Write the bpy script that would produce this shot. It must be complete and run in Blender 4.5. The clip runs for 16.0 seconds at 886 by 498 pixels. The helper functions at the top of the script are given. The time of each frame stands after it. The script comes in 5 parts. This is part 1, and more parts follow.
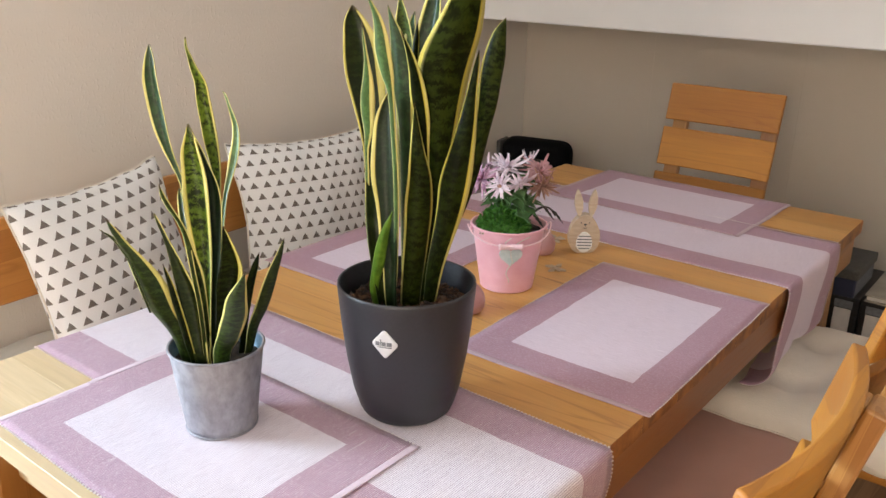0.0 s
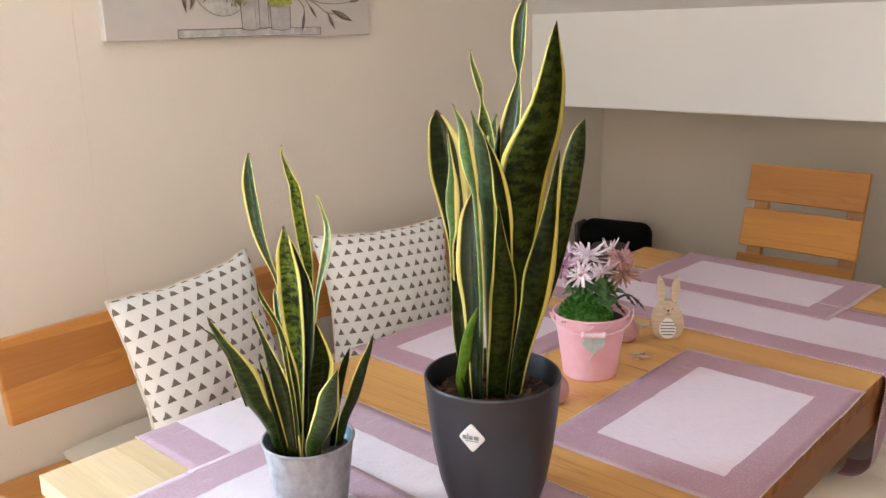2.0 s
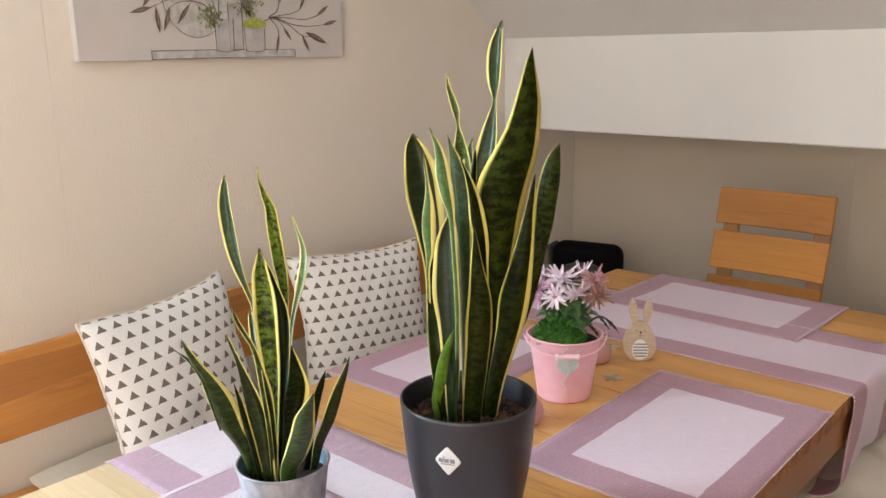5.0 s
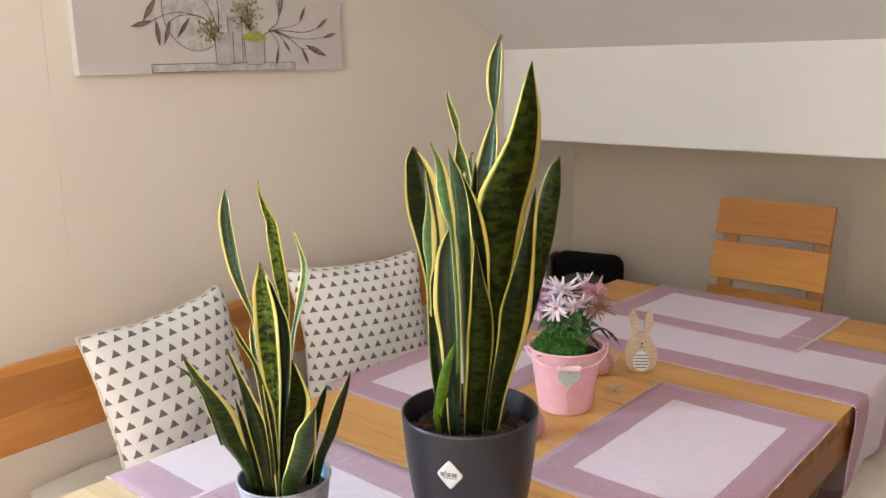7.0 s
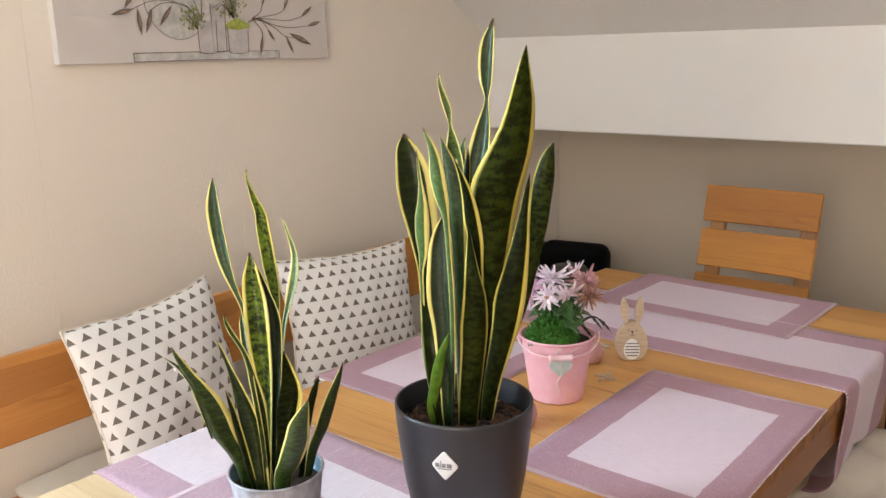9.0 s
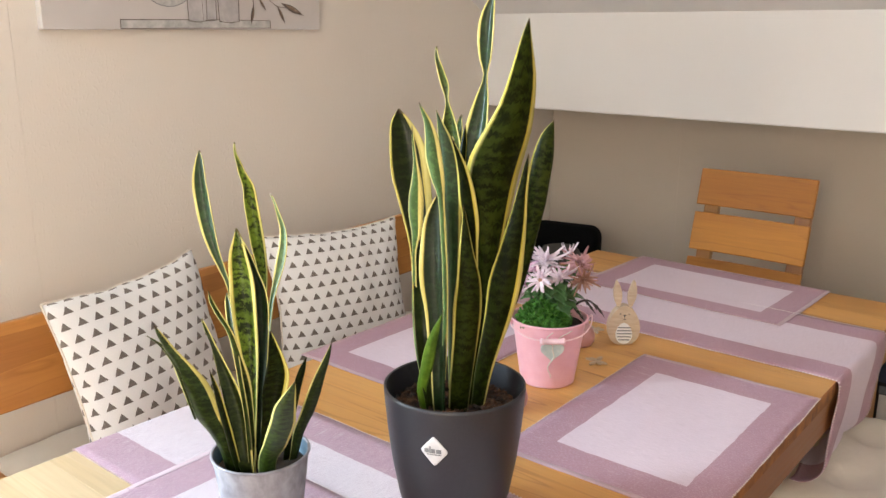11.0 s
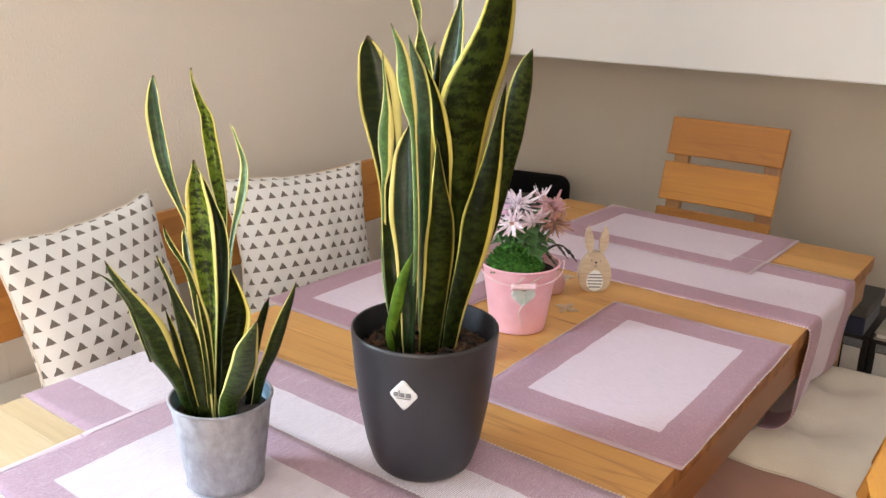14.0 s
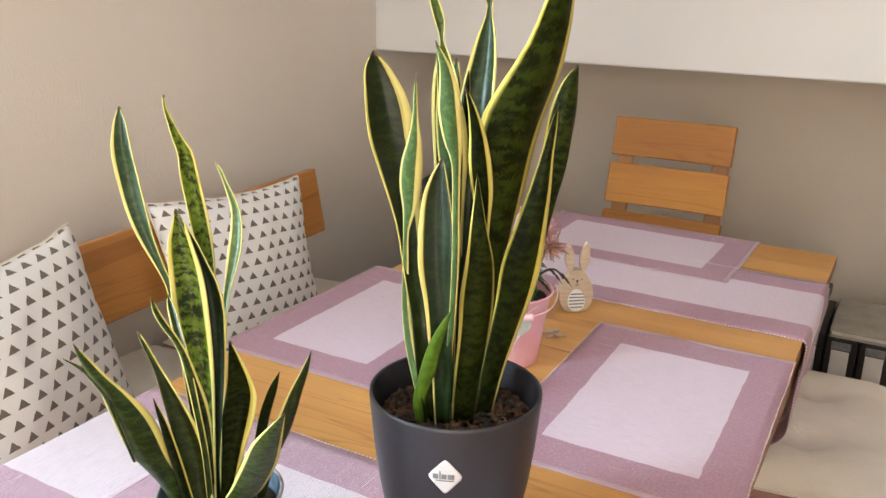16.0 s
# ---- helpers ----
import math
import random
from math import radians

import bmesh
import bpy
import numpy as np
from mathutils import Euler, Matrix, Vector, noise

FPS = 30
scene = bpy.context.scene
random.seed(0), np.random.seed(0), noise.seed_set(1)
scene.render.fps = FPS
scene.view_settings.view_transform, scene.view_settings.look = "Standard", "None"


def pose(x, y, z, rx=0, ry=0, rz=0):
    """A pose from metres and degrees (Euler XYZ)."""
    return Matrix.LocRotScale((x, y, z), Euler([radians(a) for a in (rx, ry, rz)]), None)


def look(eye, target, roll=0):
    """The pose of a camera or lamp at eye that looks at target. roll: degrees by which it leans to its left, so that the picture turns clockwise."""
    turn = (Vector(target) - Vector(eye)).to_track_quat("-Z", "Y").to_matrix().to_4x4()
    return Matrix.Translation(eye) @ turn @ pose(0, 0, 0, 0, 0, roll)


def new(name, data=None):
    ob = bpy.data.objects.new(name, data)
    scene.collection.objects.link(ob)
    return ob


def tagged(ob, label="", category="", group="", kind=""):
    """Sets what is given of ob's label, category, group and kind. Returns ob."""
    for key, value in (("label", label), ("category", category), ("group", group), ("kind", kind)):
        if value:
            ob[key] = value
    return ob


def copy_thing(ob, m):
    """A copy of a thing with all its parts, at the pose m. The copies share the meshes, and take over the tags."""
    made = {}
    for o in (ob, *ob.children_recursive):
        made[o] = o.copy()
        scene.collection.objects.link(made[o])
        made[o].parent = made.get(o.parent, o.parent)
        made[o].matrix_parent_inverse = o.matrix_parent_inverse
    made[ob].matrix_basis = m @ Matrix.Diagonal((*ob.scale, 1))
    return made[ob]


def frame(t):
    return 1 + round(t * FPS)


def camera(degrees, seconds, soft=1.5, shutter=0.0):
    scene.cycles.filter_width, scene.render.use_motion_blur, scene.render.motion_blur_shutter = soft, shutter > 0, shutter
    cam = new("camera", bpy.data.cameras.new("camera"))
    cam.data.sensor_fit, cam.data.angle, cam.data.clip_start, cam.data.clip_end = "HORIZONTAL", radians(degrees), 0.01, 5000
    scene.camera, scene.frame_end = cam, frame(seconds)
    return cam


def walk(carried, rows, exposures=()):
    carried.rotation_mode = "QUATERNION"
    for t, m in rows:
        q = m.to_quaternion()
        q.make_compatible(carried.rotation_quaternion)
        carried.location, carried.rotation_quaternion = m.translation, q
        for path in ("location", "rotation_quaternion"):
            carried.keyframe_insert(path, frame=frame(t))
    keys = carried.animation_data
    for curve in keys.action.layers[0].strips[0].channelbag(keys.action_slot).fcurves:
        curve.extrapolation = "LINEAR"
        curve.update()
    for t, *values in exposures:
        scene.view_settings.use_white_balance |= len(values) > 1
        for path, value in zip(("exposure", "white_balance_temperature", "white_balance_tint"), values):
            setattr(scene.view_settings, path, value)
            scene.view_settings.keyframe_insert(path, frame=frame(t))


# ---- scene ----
cam = camera(55.1, 16.0)
PATH = [
    (0, (0.41, -0.963, 1.35), (-0.756, 0.515, 0.674), 1.0),
    (0.5, (0.414, -0.977, 1.359), (-0.795, 0.467, 0.689), 0.6),
    (1, (0.413, -0.986, 1.369), (-0.842, 0.428, 0.716), -0.4),
    (1.5, (0.42, -0.99, 1.381), (-0.868, 0.403, 0.75), -0.9),
    (2, (0.416, -0.985, 1.378), (-0.921, 0.416, 0.879), -1.4),
    (2.5, (0.42, -0.982, 1.382), (-0.857, 0.474, 0.886), -1.0),
    (3, (0.422, -0.988, 1.379), (-0.862, 0.466, 0.892), -0.8),
    (3.5, (0.42, -0.991, 1.381), (-0.865, 0.465, 0.902), -1.1),
    (4, (0.418, -0.992, 1.38), (-0.874, 0.46, 0.907), -0.7),
    (6.5, (0.412, -0.991, 1.386), (-0.885, 0.468, 0.954), -1.3),
    (7, (0.413, -0.992, 1.386), (-0.885, 0.468, 0.956), -1.1),
    (7.5, (0.418, -0.991, 1.384), (-0.885, 0.465, 0.956), -1.2),
    (8, (0.417, -0.99, 1.384), (-0.865, 0.485, 0.958), -1.3),
    (10.5, (0.359, -0.983, 1.37), (-0.885, 0.506, 0.882), -1.0),
    (11, (0.368, -0.969, 1.375), (-0.868, 0.521, 0.872), 0.1),
    (11.5, (0.358, -0.962, 1.37), (-0.855, 0.538, 0.846), -1.0),
    (12, (0.361, -0.973, 1.372), (-0.845, 0.535, 0.848), -0.9),
    (12.5, (0.362, -0.984, 1.377), (-0.834, 0.53, 0.852), -0.6),
    (13, (0.364, -0.986, 1.383), (-0.825, 0.534, 0.86), -0.7),
    (13.5, (0.352, -0.96, 1.36), (-0.823, 0.571, 0.834), 0.3),
    (14, (0.334, -0.941, 1.34), (-0.816, 0.58, 0.737), 1.3),
    (14.5, (0.345, -0.938, 1.348), (-0.802, 0.582, 0.736), 2.1),
    (15, (0.343, -0.94, 1.358), (-0.805, 0.58, 0.747), 1.9),
    (15.5, (0.231, -0.933, 1.352), (-0.861, 0.627, 0.742), 0.8),
    (16, (0.118, -0.894, 1.35), (-0.814, 0.766, 0.734), 1.0),
]
walk(cam, [(t, look(eye, target, roll)) for t, eye, target, roll in PATH],
     [(0, -0.13), (1.5, -0.03), (4, -0.05), (8, -0.03), (10.5, 0.08), (13.5, 0.12), (14.5, 0.06), (15.5, 0.09), (16, 0.12)])

# ---- light ----
world = bpy.data.worlds.new("world")
scene.world = world
world.use_nodes = True
sky = world.node_tree.nodes.new("ShaderNodeTexSky")
sky.sky_type = "NISHITA"
sky.sun_disc = False
sky.sun_elevation, sky.sun_rotation = radians(38), radians(70)
world.node_tree.links.new(sky.outputs[0], world.node_tree.nodes["Background"].inputs[0])
world.node_tree.nodes["Background"].inputs[1].default_value = 0.12

sun = new("sun", bpy.data.lights.new("sun", "SUN"))
sun.data.energy, sun.data.angle, sun.data.color = 1.0, radians(12), (1.0, 0.95, 0.88)
sun.matrix_world = look((8, -3, 7), (0, 0, 0))

# area lamps in three added, unseen window openings; the last is warm fill
for eye, target, wide, high, watts, tint in (
        ((-2.36, -1.63, 1.50), (-0.5, -0.65, 0.80), 1.15, 1.35, 236, (0.70, 0.87, 1.0)),
        ((-1.50, -3.14, 1.50), (-0.5, 0.6, 1.00), 1.75, 1.35, 10, (0.92, 0.95, 1.0)),
        ((0.95, -3.14, 1.50), (-1.3, 0.4, 1.25), 1.75, 1.35, 51.5, (1.0, 0.83, 0.645))):
    lamp = new("window_light", bpy.data.lights.new("window_light", "AREA"))
    lamp.data.shape, lamp.data.size, lamp.data.size_y = "RECTANGLE", wide, high
    lamp.data.energy, lamp.data.color = watts, tint
    lamp.matrix_world = look(eye, target)

# ---- materials ----


def material(name, colour=(0.5, 0.5, 0.5), rough=0.6, metal=0.0):
    m = bpy.data.materials.new(name)
    m.use_nodes = True
    b = m.node_tree.nodes["Principled BSDF"]
    b.inputs["Base Color"].default_value = (*colour, 1)
    b.inputs["Roughness"].default_value = rough
    b.inputs["Metallic"].default_value = metal
    return m, m.node_tree, b


def node(tree, kind, **values):
    n = tree.nodes.new(kind)
    for key, value in values.items():
        n.inputs[key.replace("_", " ")].default_value = value
    return n


def maths(tree, operation, a, b=None, c=None):
    n = tree.nodes.new("ShaderNodeMath")
    n.operation = operation
    for slot, value in enumerate((a, b, c)):
        if value is None:
            continue
        if isinstance(value, (int, float)):
            n.inputs[slot].default_value = value
        else:
            tree.links.new(value, n.inputs[slot])
    return n.outputs[0]


def mixed(tree, factor, a, b, how="MIX"):
    n = tree.nodes.new("ShaderNodeMix")
    n.data_type, n.blend_type = "RGBA", how
    for slot, value in ((0, factor), (6, a), (7, b)):
        if isinstance(value, tuple):
            n.inputs[slot].default_value = (*value, 1)
        elif isinstance(value, (int, float)):
            n.inputs[slot].default_value = value
        else:
            tree.links.new(value, n.inputs[slot])
    return n.outputs[2]


def ramp(tree, value, stops):
    n = tree.nodes.new("ShaderNodeValToRGB")
    tree.links.new(value, n.inputs[0])
    e = n.color_ramp.elements
    while len(e) < len(stops):
        e.new(0.5)
    for slot, (at, colour) in zip(e, stops):
        slot.position, slot.color = at, (*colour, 1)
    return n.outputs[0]


def bumped(tree, shader, height, strength, distance):
    n = node(tree, "ShaderNodeBump", Strength=strength, Distance=distance)
    tree.links.new(height, n.inputs["Height"])
    tree.links.new(n.outputs[0], shader.inputs["Normal"])


def spot(tree, stretch=(1, 1, 1), shift=0.0, space="Object"):
    """Coordinates, stretched, and moved by each object's own chance."""
    co = tree.nodes.new("ShaderNodeTexCoord")
    mp = tree.nodes.new("ShaderNodeMapping")
    mp.inputs["Scale"].default_value = stretch
    tree.links.new(co.outputs[space], mp.inputs[0])
    if shift:
        info = tree.nodes.new("ShaderNodeObjectInfo")
        tree.links.new(maths(tree, "MULTIPLY", info.outputs["Random"], shift), mp.inputs["Location"])
    return mp.outputs[0]


def noisy(tree, at, scale, detail=4.0, rough=0.55, distort=0.0):
    n = node(tree, "ShaderNodeTexNoise", Scale=scale, Detail=detail, Roughness=rough, Distortion=distort)
    tree.links.new(at, n.inputs["Vector"])
    return n.outputs["Fac"]


def wood(name, light, dark, streak, along=0, rough=0.38, cells=1.0, vary=0.8):
    """Oiled beech with dark heartwood streaks; the grain runs along one axis."""
    m, t, b = material(name, light, rough)
    stretch = [9.0 * cells] * 3
    stretch[along] = 0.55
    at = spot(t, tuple(stretch), 37.0)
    broad = noisy(t, at, 1.0, 3.0, 0.5, 0.6)
    fine_stretch = [70.0] * 3
    fine_stretch[along] = 3.0
    fine = noisy(t, spot(t, tuple(fine_stretch), 11.0), 2.0, 4.0, 0.6)
    base = ramp(t, broad, [(0.30, dark), (0.52, light), (0.75, tuple(min(1, c * 1.12) for c in light))])
    heart = maths(t, "MULTIPLY", maths(t, "GREATER_THAN", noisy(t, at, 0.45, 2.0, 0.4, 1.2), 0.58), 0.62)
    veins = ramp(t, noisy(t, at, 1.7, 2.0, 0.4, 1.5), [(0.485, (0, 0, 0)), (0.50, (1, 1, 1)), (0.515, (0, 0, 0))])
    colour = mixed(t, heart, base, streak)
    colour = mixed(t, maths(t, "MULTIPLY", veins, 0.45), colour, streak)
    colour = mixed(t, 0.35, colour, ramp(t, fine, [(0.3, (0.62, 0.56, 0.5)), (0.7, (1, 1, 1))]), "MULTIPLY")
    info = t.nodes.new("ShaderNodeObjectInfo")
    tone = ramp(t, info.outputs["Random"], [(0.0, (0.78, 0.72, 0.66)), (0.5, (0.95, 0.93, 0.90)), (1.0, (1.04, 1.04, 1.04))])
    colour = mixed(t, vary, colour, tone, "MULTIPLY")
    t.links.new(colour, b.inputs["Base Color"])
    t.links.new(maths(t, "MULTIPLY_ADD", fine, 0.2, rough - 0.1), b.inputs["Roughness"])
    bumped(t, b, fine, 0.12, 0.002)
    return m


def plaster(name, colour, grain=260.0, depth=0.35, tall=0.35):
    """Painted wood-chip wallpaper."""
    m, t, b = material(name, colour, 0.85)
    soft = noisy(t, spot(t), 1.3, 3.0)
    t.links.new(mixed(t, 1.0, tuple(colour), ramp(t, soft, [(0.3, (0.94, 0.94, 0.94)), (0.7, (1, 1, 1))]), "MULTIPLY"), b.inputs["Base Color"])
    chips = noisy(t, spot(t, (1, 1, tall)), grain, 3.0, 0.5)
    bumped(t, b, ramp(t, chips, [(0.55, (0, 0, 0)), (0.72, (1, 1, 1))]), depth, 0.002)
    return m


def metres(tree):
    """The cloth's own measure across and along, from its UV map."""
    uv = tree.nodes.new("ShaderNodeUVMap")
    split = tree.nodes.new("ShaderNodeSeparateXYZ")
    tree.links.new(uv.outputs[0], split.inputs[0])
    return uv.outputs[0], split.outputs[0], split.outputs[1]


def ribbed(name, inside, border, box=None, stripe=None, worn=1.0):
    """Ribbed cotton in two colours: a pale box inside a border, or a pale stripe between two bands."""
    m, t, b = material(name, border, 0.9)
    uv, u, v = metres(t)
    wob = maths(t, "MULTIPLY_ADD", noisy(t, uv, 30.0, 2.0), 0.005, -0.0025)
    v2 = maths(t, "ADD", v, wob)
    u2 = maths(t, "ADD", u, wob)
    x0, x1, y0, y1 = box if box else (-9, 9, *stripe)
    inner = maths(t, "MULTIPLY", maths(t, "MULTIPLY", maths(t, "GREATER_THAN", u2, x0), maths(t, "LESS_THAN", u2, x1)),
                  maths(t, "MULTIPLY", maths(t, "GREATER_THAN", v2, y0), maths(t, "LESS_THAN", v2, y1)))
    slip = maths(t, "MULTIPLY_ADD", noisy(t, uv, 22.0, 2.0), 0.0012, -0.0006)
    rib = maths(t, "SINE", maths(t, "MULTIPLY", maths(t, "ADD", v, slip), 2 * math.pi / 0.0027))
    rib01 = maths(t, "MULTIPLY_ADD", rib, 0.5, 0.5)
    thread_map = t.nodes.new("ShaderNodeMapping")
    thread_map.inputs["Scale"].default_value = (40, 900, 1)
    t.links.new(uv, thread_map.inputs[0])
    thread = noisy(t, thread_map.outputs[0], 1.0, 3.0, 0.7)
    slub_map = t.nodes.new("ShaderNodeMapping")
    slub_map.inputs["Scale"].default_value = (14, 320, 1)
    t.links.new(uv, slub_map.inputs[0])
    slub = ramp(t, noisy(t, slub_map.outputs[0], 1.0, 2.0), [(0.66, (0, 0, 0)), (0.72, (1, 1, 1))])
    cloth = mixed(t, inner, border, inside)
    cloth = mixed(t, maths(t, "MULTIPLY", slub, 0.25 + 0.25 * worn), cloth, (0.85, 0.80, 0.83))
    fleck_map = t.nodes.new("ShaderNodeMapping")
    fleck_map.inputs["Scale"].default_value = (260, 480, 1)
    t.links.new(uv, fleck_map.inputs[0])
    fleck = ramp(t, noisy(t, fleck_map.outputs[0], 1.0, 2.0), [(0.52, (0, 0, 0)), (0.66, (1, 1, 1))])
    cloth = mixed(t, maths(t, "MULTIPLY", fleck, 0.15 + 0.30 * worn), cloth, (0.86, 0.80, 0.84))
    cloth = mixed(t, 0.34 + 0.18 * worn, cloth, ramp(t, thread, [(0.30, (0.52, 0.45, 0.49)), (0.60, (1, 1, 1))]), "MULTIPLY")
    groove = ramp(t, rib01, [(0.06, (0.46, 0.37, 0.44)), (0.46, (1, 1, 1))])
    patch = ramp(t, noisy(t, slub_map.outputs[0], 0.55, 2.0), [(0.35, (0.70, 0.70, 0.70)), (0.62, (1, 1, 1))])
    cloth = mixed(t, maths(t, "MULTIPLY", patch, worn if worn > 0.5 else 0.3 * worn), cloth, groove, "MULTIPLY")
    t.links.new(cloth, b.inputs["Base Color"])
    b.inputs["Sheen Weight"].default_value = 0.15
    bumped(t, b, maths(t, "ADD", rib01, thread), 0.15 + 0.25 * worn, 0.0016)
    return m


def plain_cloth(name, colour, scale=400.0, depth=0.3, blotch=0.9):
    m, t, b = material(name, colour, 0.92)
    soft = noisy(t, spot(t), 9.0, 4.0)
    t.links.new(mixed(t, 1.0, tuple(colour), ramp(t, soft, [(0.3, (blotch, blotch, blotch)), (0.7, (1, 1, 1))]), "MULTIPLY"), b.inputs["Base Color"])
    b.inputs["Sheen Weight"].default_value = 0.2
    bumped(t, b, maths(t, "ADD", noisy(t, spot(t), scale, 2.0), maths(t, "MULTIPLY", noisy(t, spot(t), 14.0, 3.0), 4.0)), depth, 0.003)
    return m


def triangle_print(name):
    """Cream linen printed with rows of brown-grey triangles."""
    m, t, b = material(name, (0.74, 0.68, 0.62), 0.92)
    uv, u, v = metres(t)
    wob = maths(t, "MULTIPLY_ADD", noisy(t, uv, 60.0, 2.0), 0.10, -0.05)
    row = maths(t, "MULTIPLY", v, 12.6)
    odd = maths(t, "FLOOR", row)
    cv = maths(t, "FRACT", row)
    col = maths(t, "ADD", maths(t, "MULTIPLY", u, 11.3), maths(t, "MULTIPLY", odd, 0.46))
    cu = maths(t, "ADD", maths(t, "FRACT", col), wob)
    lift = maths(t, "DIVIDE", maths(t, "SUBTRACT", cv, 0.20), 0.56)
    half = maths(t, "MULTIPLY", maths(t, "SUBTRACT", 1.0, lift), 0.315)
    inside = maths(t, "LESS_THAN", maths(t, "ABSOLUTE", maths(t, "SUBTRACT", cu, 0.5)), half)
    inside = maths(t, "MULTIPLY", inside, maths(t, "GREATER_THAN", maths(t, "ADD", lift, wob), 0.0))
    weave_map = t.nodes.new("ShaderNodeMapping")
    weave_map.inputs["Scale"].default_value = (180, 180, 1)
    t.links.new(uv, weave_map.inputs[0])
    weave = noisy(t, weave_map.outputs[0], 1.0, 3.0)
    ink = mixed(t, ramp(t, weave, [(0.35, (0, 0, 0)), (0.7, (1, 1, 1))]), (0.115, 0.095, 0.085), (0.20, 0.17, 0.15))
    linen = mixed(t, 0.6, (0.745, 0.74, 0.73), ramp(t, weave, [(0.3, (0.84, 0.84, 0.84)), (0.7, (1, 1, 1))]), "MULTIPLY")
    t.links.new(mixed(t, inside, linen, ink), b.inputs["Base Color"])
    b.inputs["Sheen Weight"].default_value = 0.15
    bumped(t, b, weave, 0.3, 0.0015)
    return m


def leaf_skin(name, bright, gloss, tint=(1.0, 1.0, 1.0), banded=1.0, cream=0.0, margin_at=0.395):
    """A snake plant's blade: green with dark cross-bands, and yellow margins."""
    m, t, b = material(name, (0.03, 0.07, 0.03), 0.4)
    b.inputs["Specular IOR Level"].default_value = gloss
    uv, u, v = metres(t)
    edge = maths(t, "ABSOLUTE", maths(t, "SUBTRACT", u, 0.5))
    band_map = t.nodes.new("ShaderNodeMapping")
    band_map.inputs["Scale"].default_value = (2.4, 58, 1)
    jag_map = t.nodes.new("ShaderNodeMapping")
    jag_map.inputs["Scale"].default_value = (17, 30, 1)
    t.links.new(uv, jag_map.inputs[0])
    jag = maths(t, "MULTIPLY_ADD", noisy(t, jag_map.outputs[0], 1.0, 2.0), 0.036, -0.018)
    jagged = t.nodes.new("ShaderNodeCombineXYZ")
    t.links.new(u, jagged.inputs[0])
    t.links.new(maths(t, "ADD", v, jag), jagged.inputs[1])
    t.links.new(jagged.outputs[0], band_map.inputs[0])
    info = t.nodes.new("ShaderNodeObjectInfo")
    t.links.new(maths(t, "MULTIPLY", info.outputs["Random"], 53.0), band_map.inputs["Location"])
    bands = noisy(t, band_map.outputs[0], 1.0, 2.5, 0.6, 0.35)
    long_map = t.nodes.new("ShaderNodeMapping")
    long_map.inputs["Scale"].default_value = (30, 1.5, 1)
    t.links.new(uv, long_map.inputs[0])
    lines = noisy(t, long_map.outputs[0], 1.0, 2.0)
    lit = tuple(bright * c * k for c, k in zip((0.0115, 0.0195, 0.0038), tint))
    band = tuple(c * (1 - 0.68 * banded) for c in lit)
    green = ramp(t, bands, [(0.42, band), (0.50, tuple(0.75 * c for c in lit)), (0.60, tuple(1.25 * c for c in lit))])
    green = mixed(t, 0.3, green, ramp(t, lines, [(0.3, (0.7, 0.75, 0.7)), (0.7, (1, 1, 1))]), "MULTIPLY")
    age = ramp(t, info.outputs["Random"], [(0.0, (0.55, 0.62, 0.60)), (0.5, (0.95, 0.92, 0.70)), (1.0, (1.30, 1.22, 1.0))])
    green = mixed(t, 1.0, green, age, "MULTIPLY")
    gold = noisy(t, long_map.outputs[0], 0.35, 2.0)
    yellow = mixed(t, ramp(t, gold, [(0.38, (0, 0, 0)), (0.62, (1, 1, 1))]), (0.40, 0.32, 0.034), (0.56, 0.48, 0.11))
    yellow = mixed(t, lines, yellow, (0.50, 0.41, 0.075))
    yellow = mixed(t, cream, yellow, (0.66, 0.60, 0.27))
    wob = maths(t, "MULTIPLY_ADD", noisy(t, long_map.outputs[0], 0.7, 2.0), 0.08, margin_at)
    own = maths(t, "MULTIPLY_ADD", info.outputs["Random"], 0.05, -0.02)
    young = maths(t, "MULTIPLY", maths(t, "SUBTRACT", 1.0, maths(t, "SMOOTH_MIN", maths(t, "MULTIPLY", v, 2.4), 1.0, 0.3)), 0.15)
    past = maths(t, "SUBTRACT", edge, maths(t, "ADD", maths(t, "ADD", wob, own), young))
    blush = ramp(t, maths(t, "MULTIPLY_ADD", past, 8.0, 0.5), [(0.30, (0, 0, 0)), (0.50, (0.30, 0.30, 0.30)), (0.58, (1, 1, 1))])
    streaked = maths(t, "MULTIPLY", blush, maths(t, "MULTIPLY_ADD", ramp(t, lines, [(0.56, (0, 0, 0)), (0.66, (1, 1, 1))]), -0.35, 1.0))
    colour = mixed(t, streaked, green, yellow)
    colour = mixed(t, maths(t, "MULTIPLY", maths(t, "GREATER_THAN", edge, 0.486), 0.4), colour, (0.62, 0.55, 0.22))
    tip = maths(t, "GREATER_THAN", v, maths(t, "MULTIPLY_ADD", info.outputs["Random"], 0.030, 0.958))
    colour = mixed(t, maths(t, "MULTIPLY", tip, 0.85), colour, (0.05, 0.028, 0.015))
    t.links.new(colour, b.inputs["Base Color"])
    t.links.new(maths(t, "MULTIPLY_ADD", lines, 0.16, 0.25), b.inputs["Roughness"])
    bumped(t, b, maths(t, "ADD", lines, bands), 0.06, 0.001)
    return m


def mottled(name, dark, light, scale, rough=0.6, metal=0.0, depth=0.1, spread=(0.35, 0.65), stretch=(1, 1, 1)):
    m, t, b = material(name, light, rough, metal)
    n = noisy(t, spot(t, stretch, 5.0), scale, 5.0, 0.6)
    t.links.new(ramp(t, n, [(spread[0], dark), (spread[1], light)]), b.inputs["Base Color"])
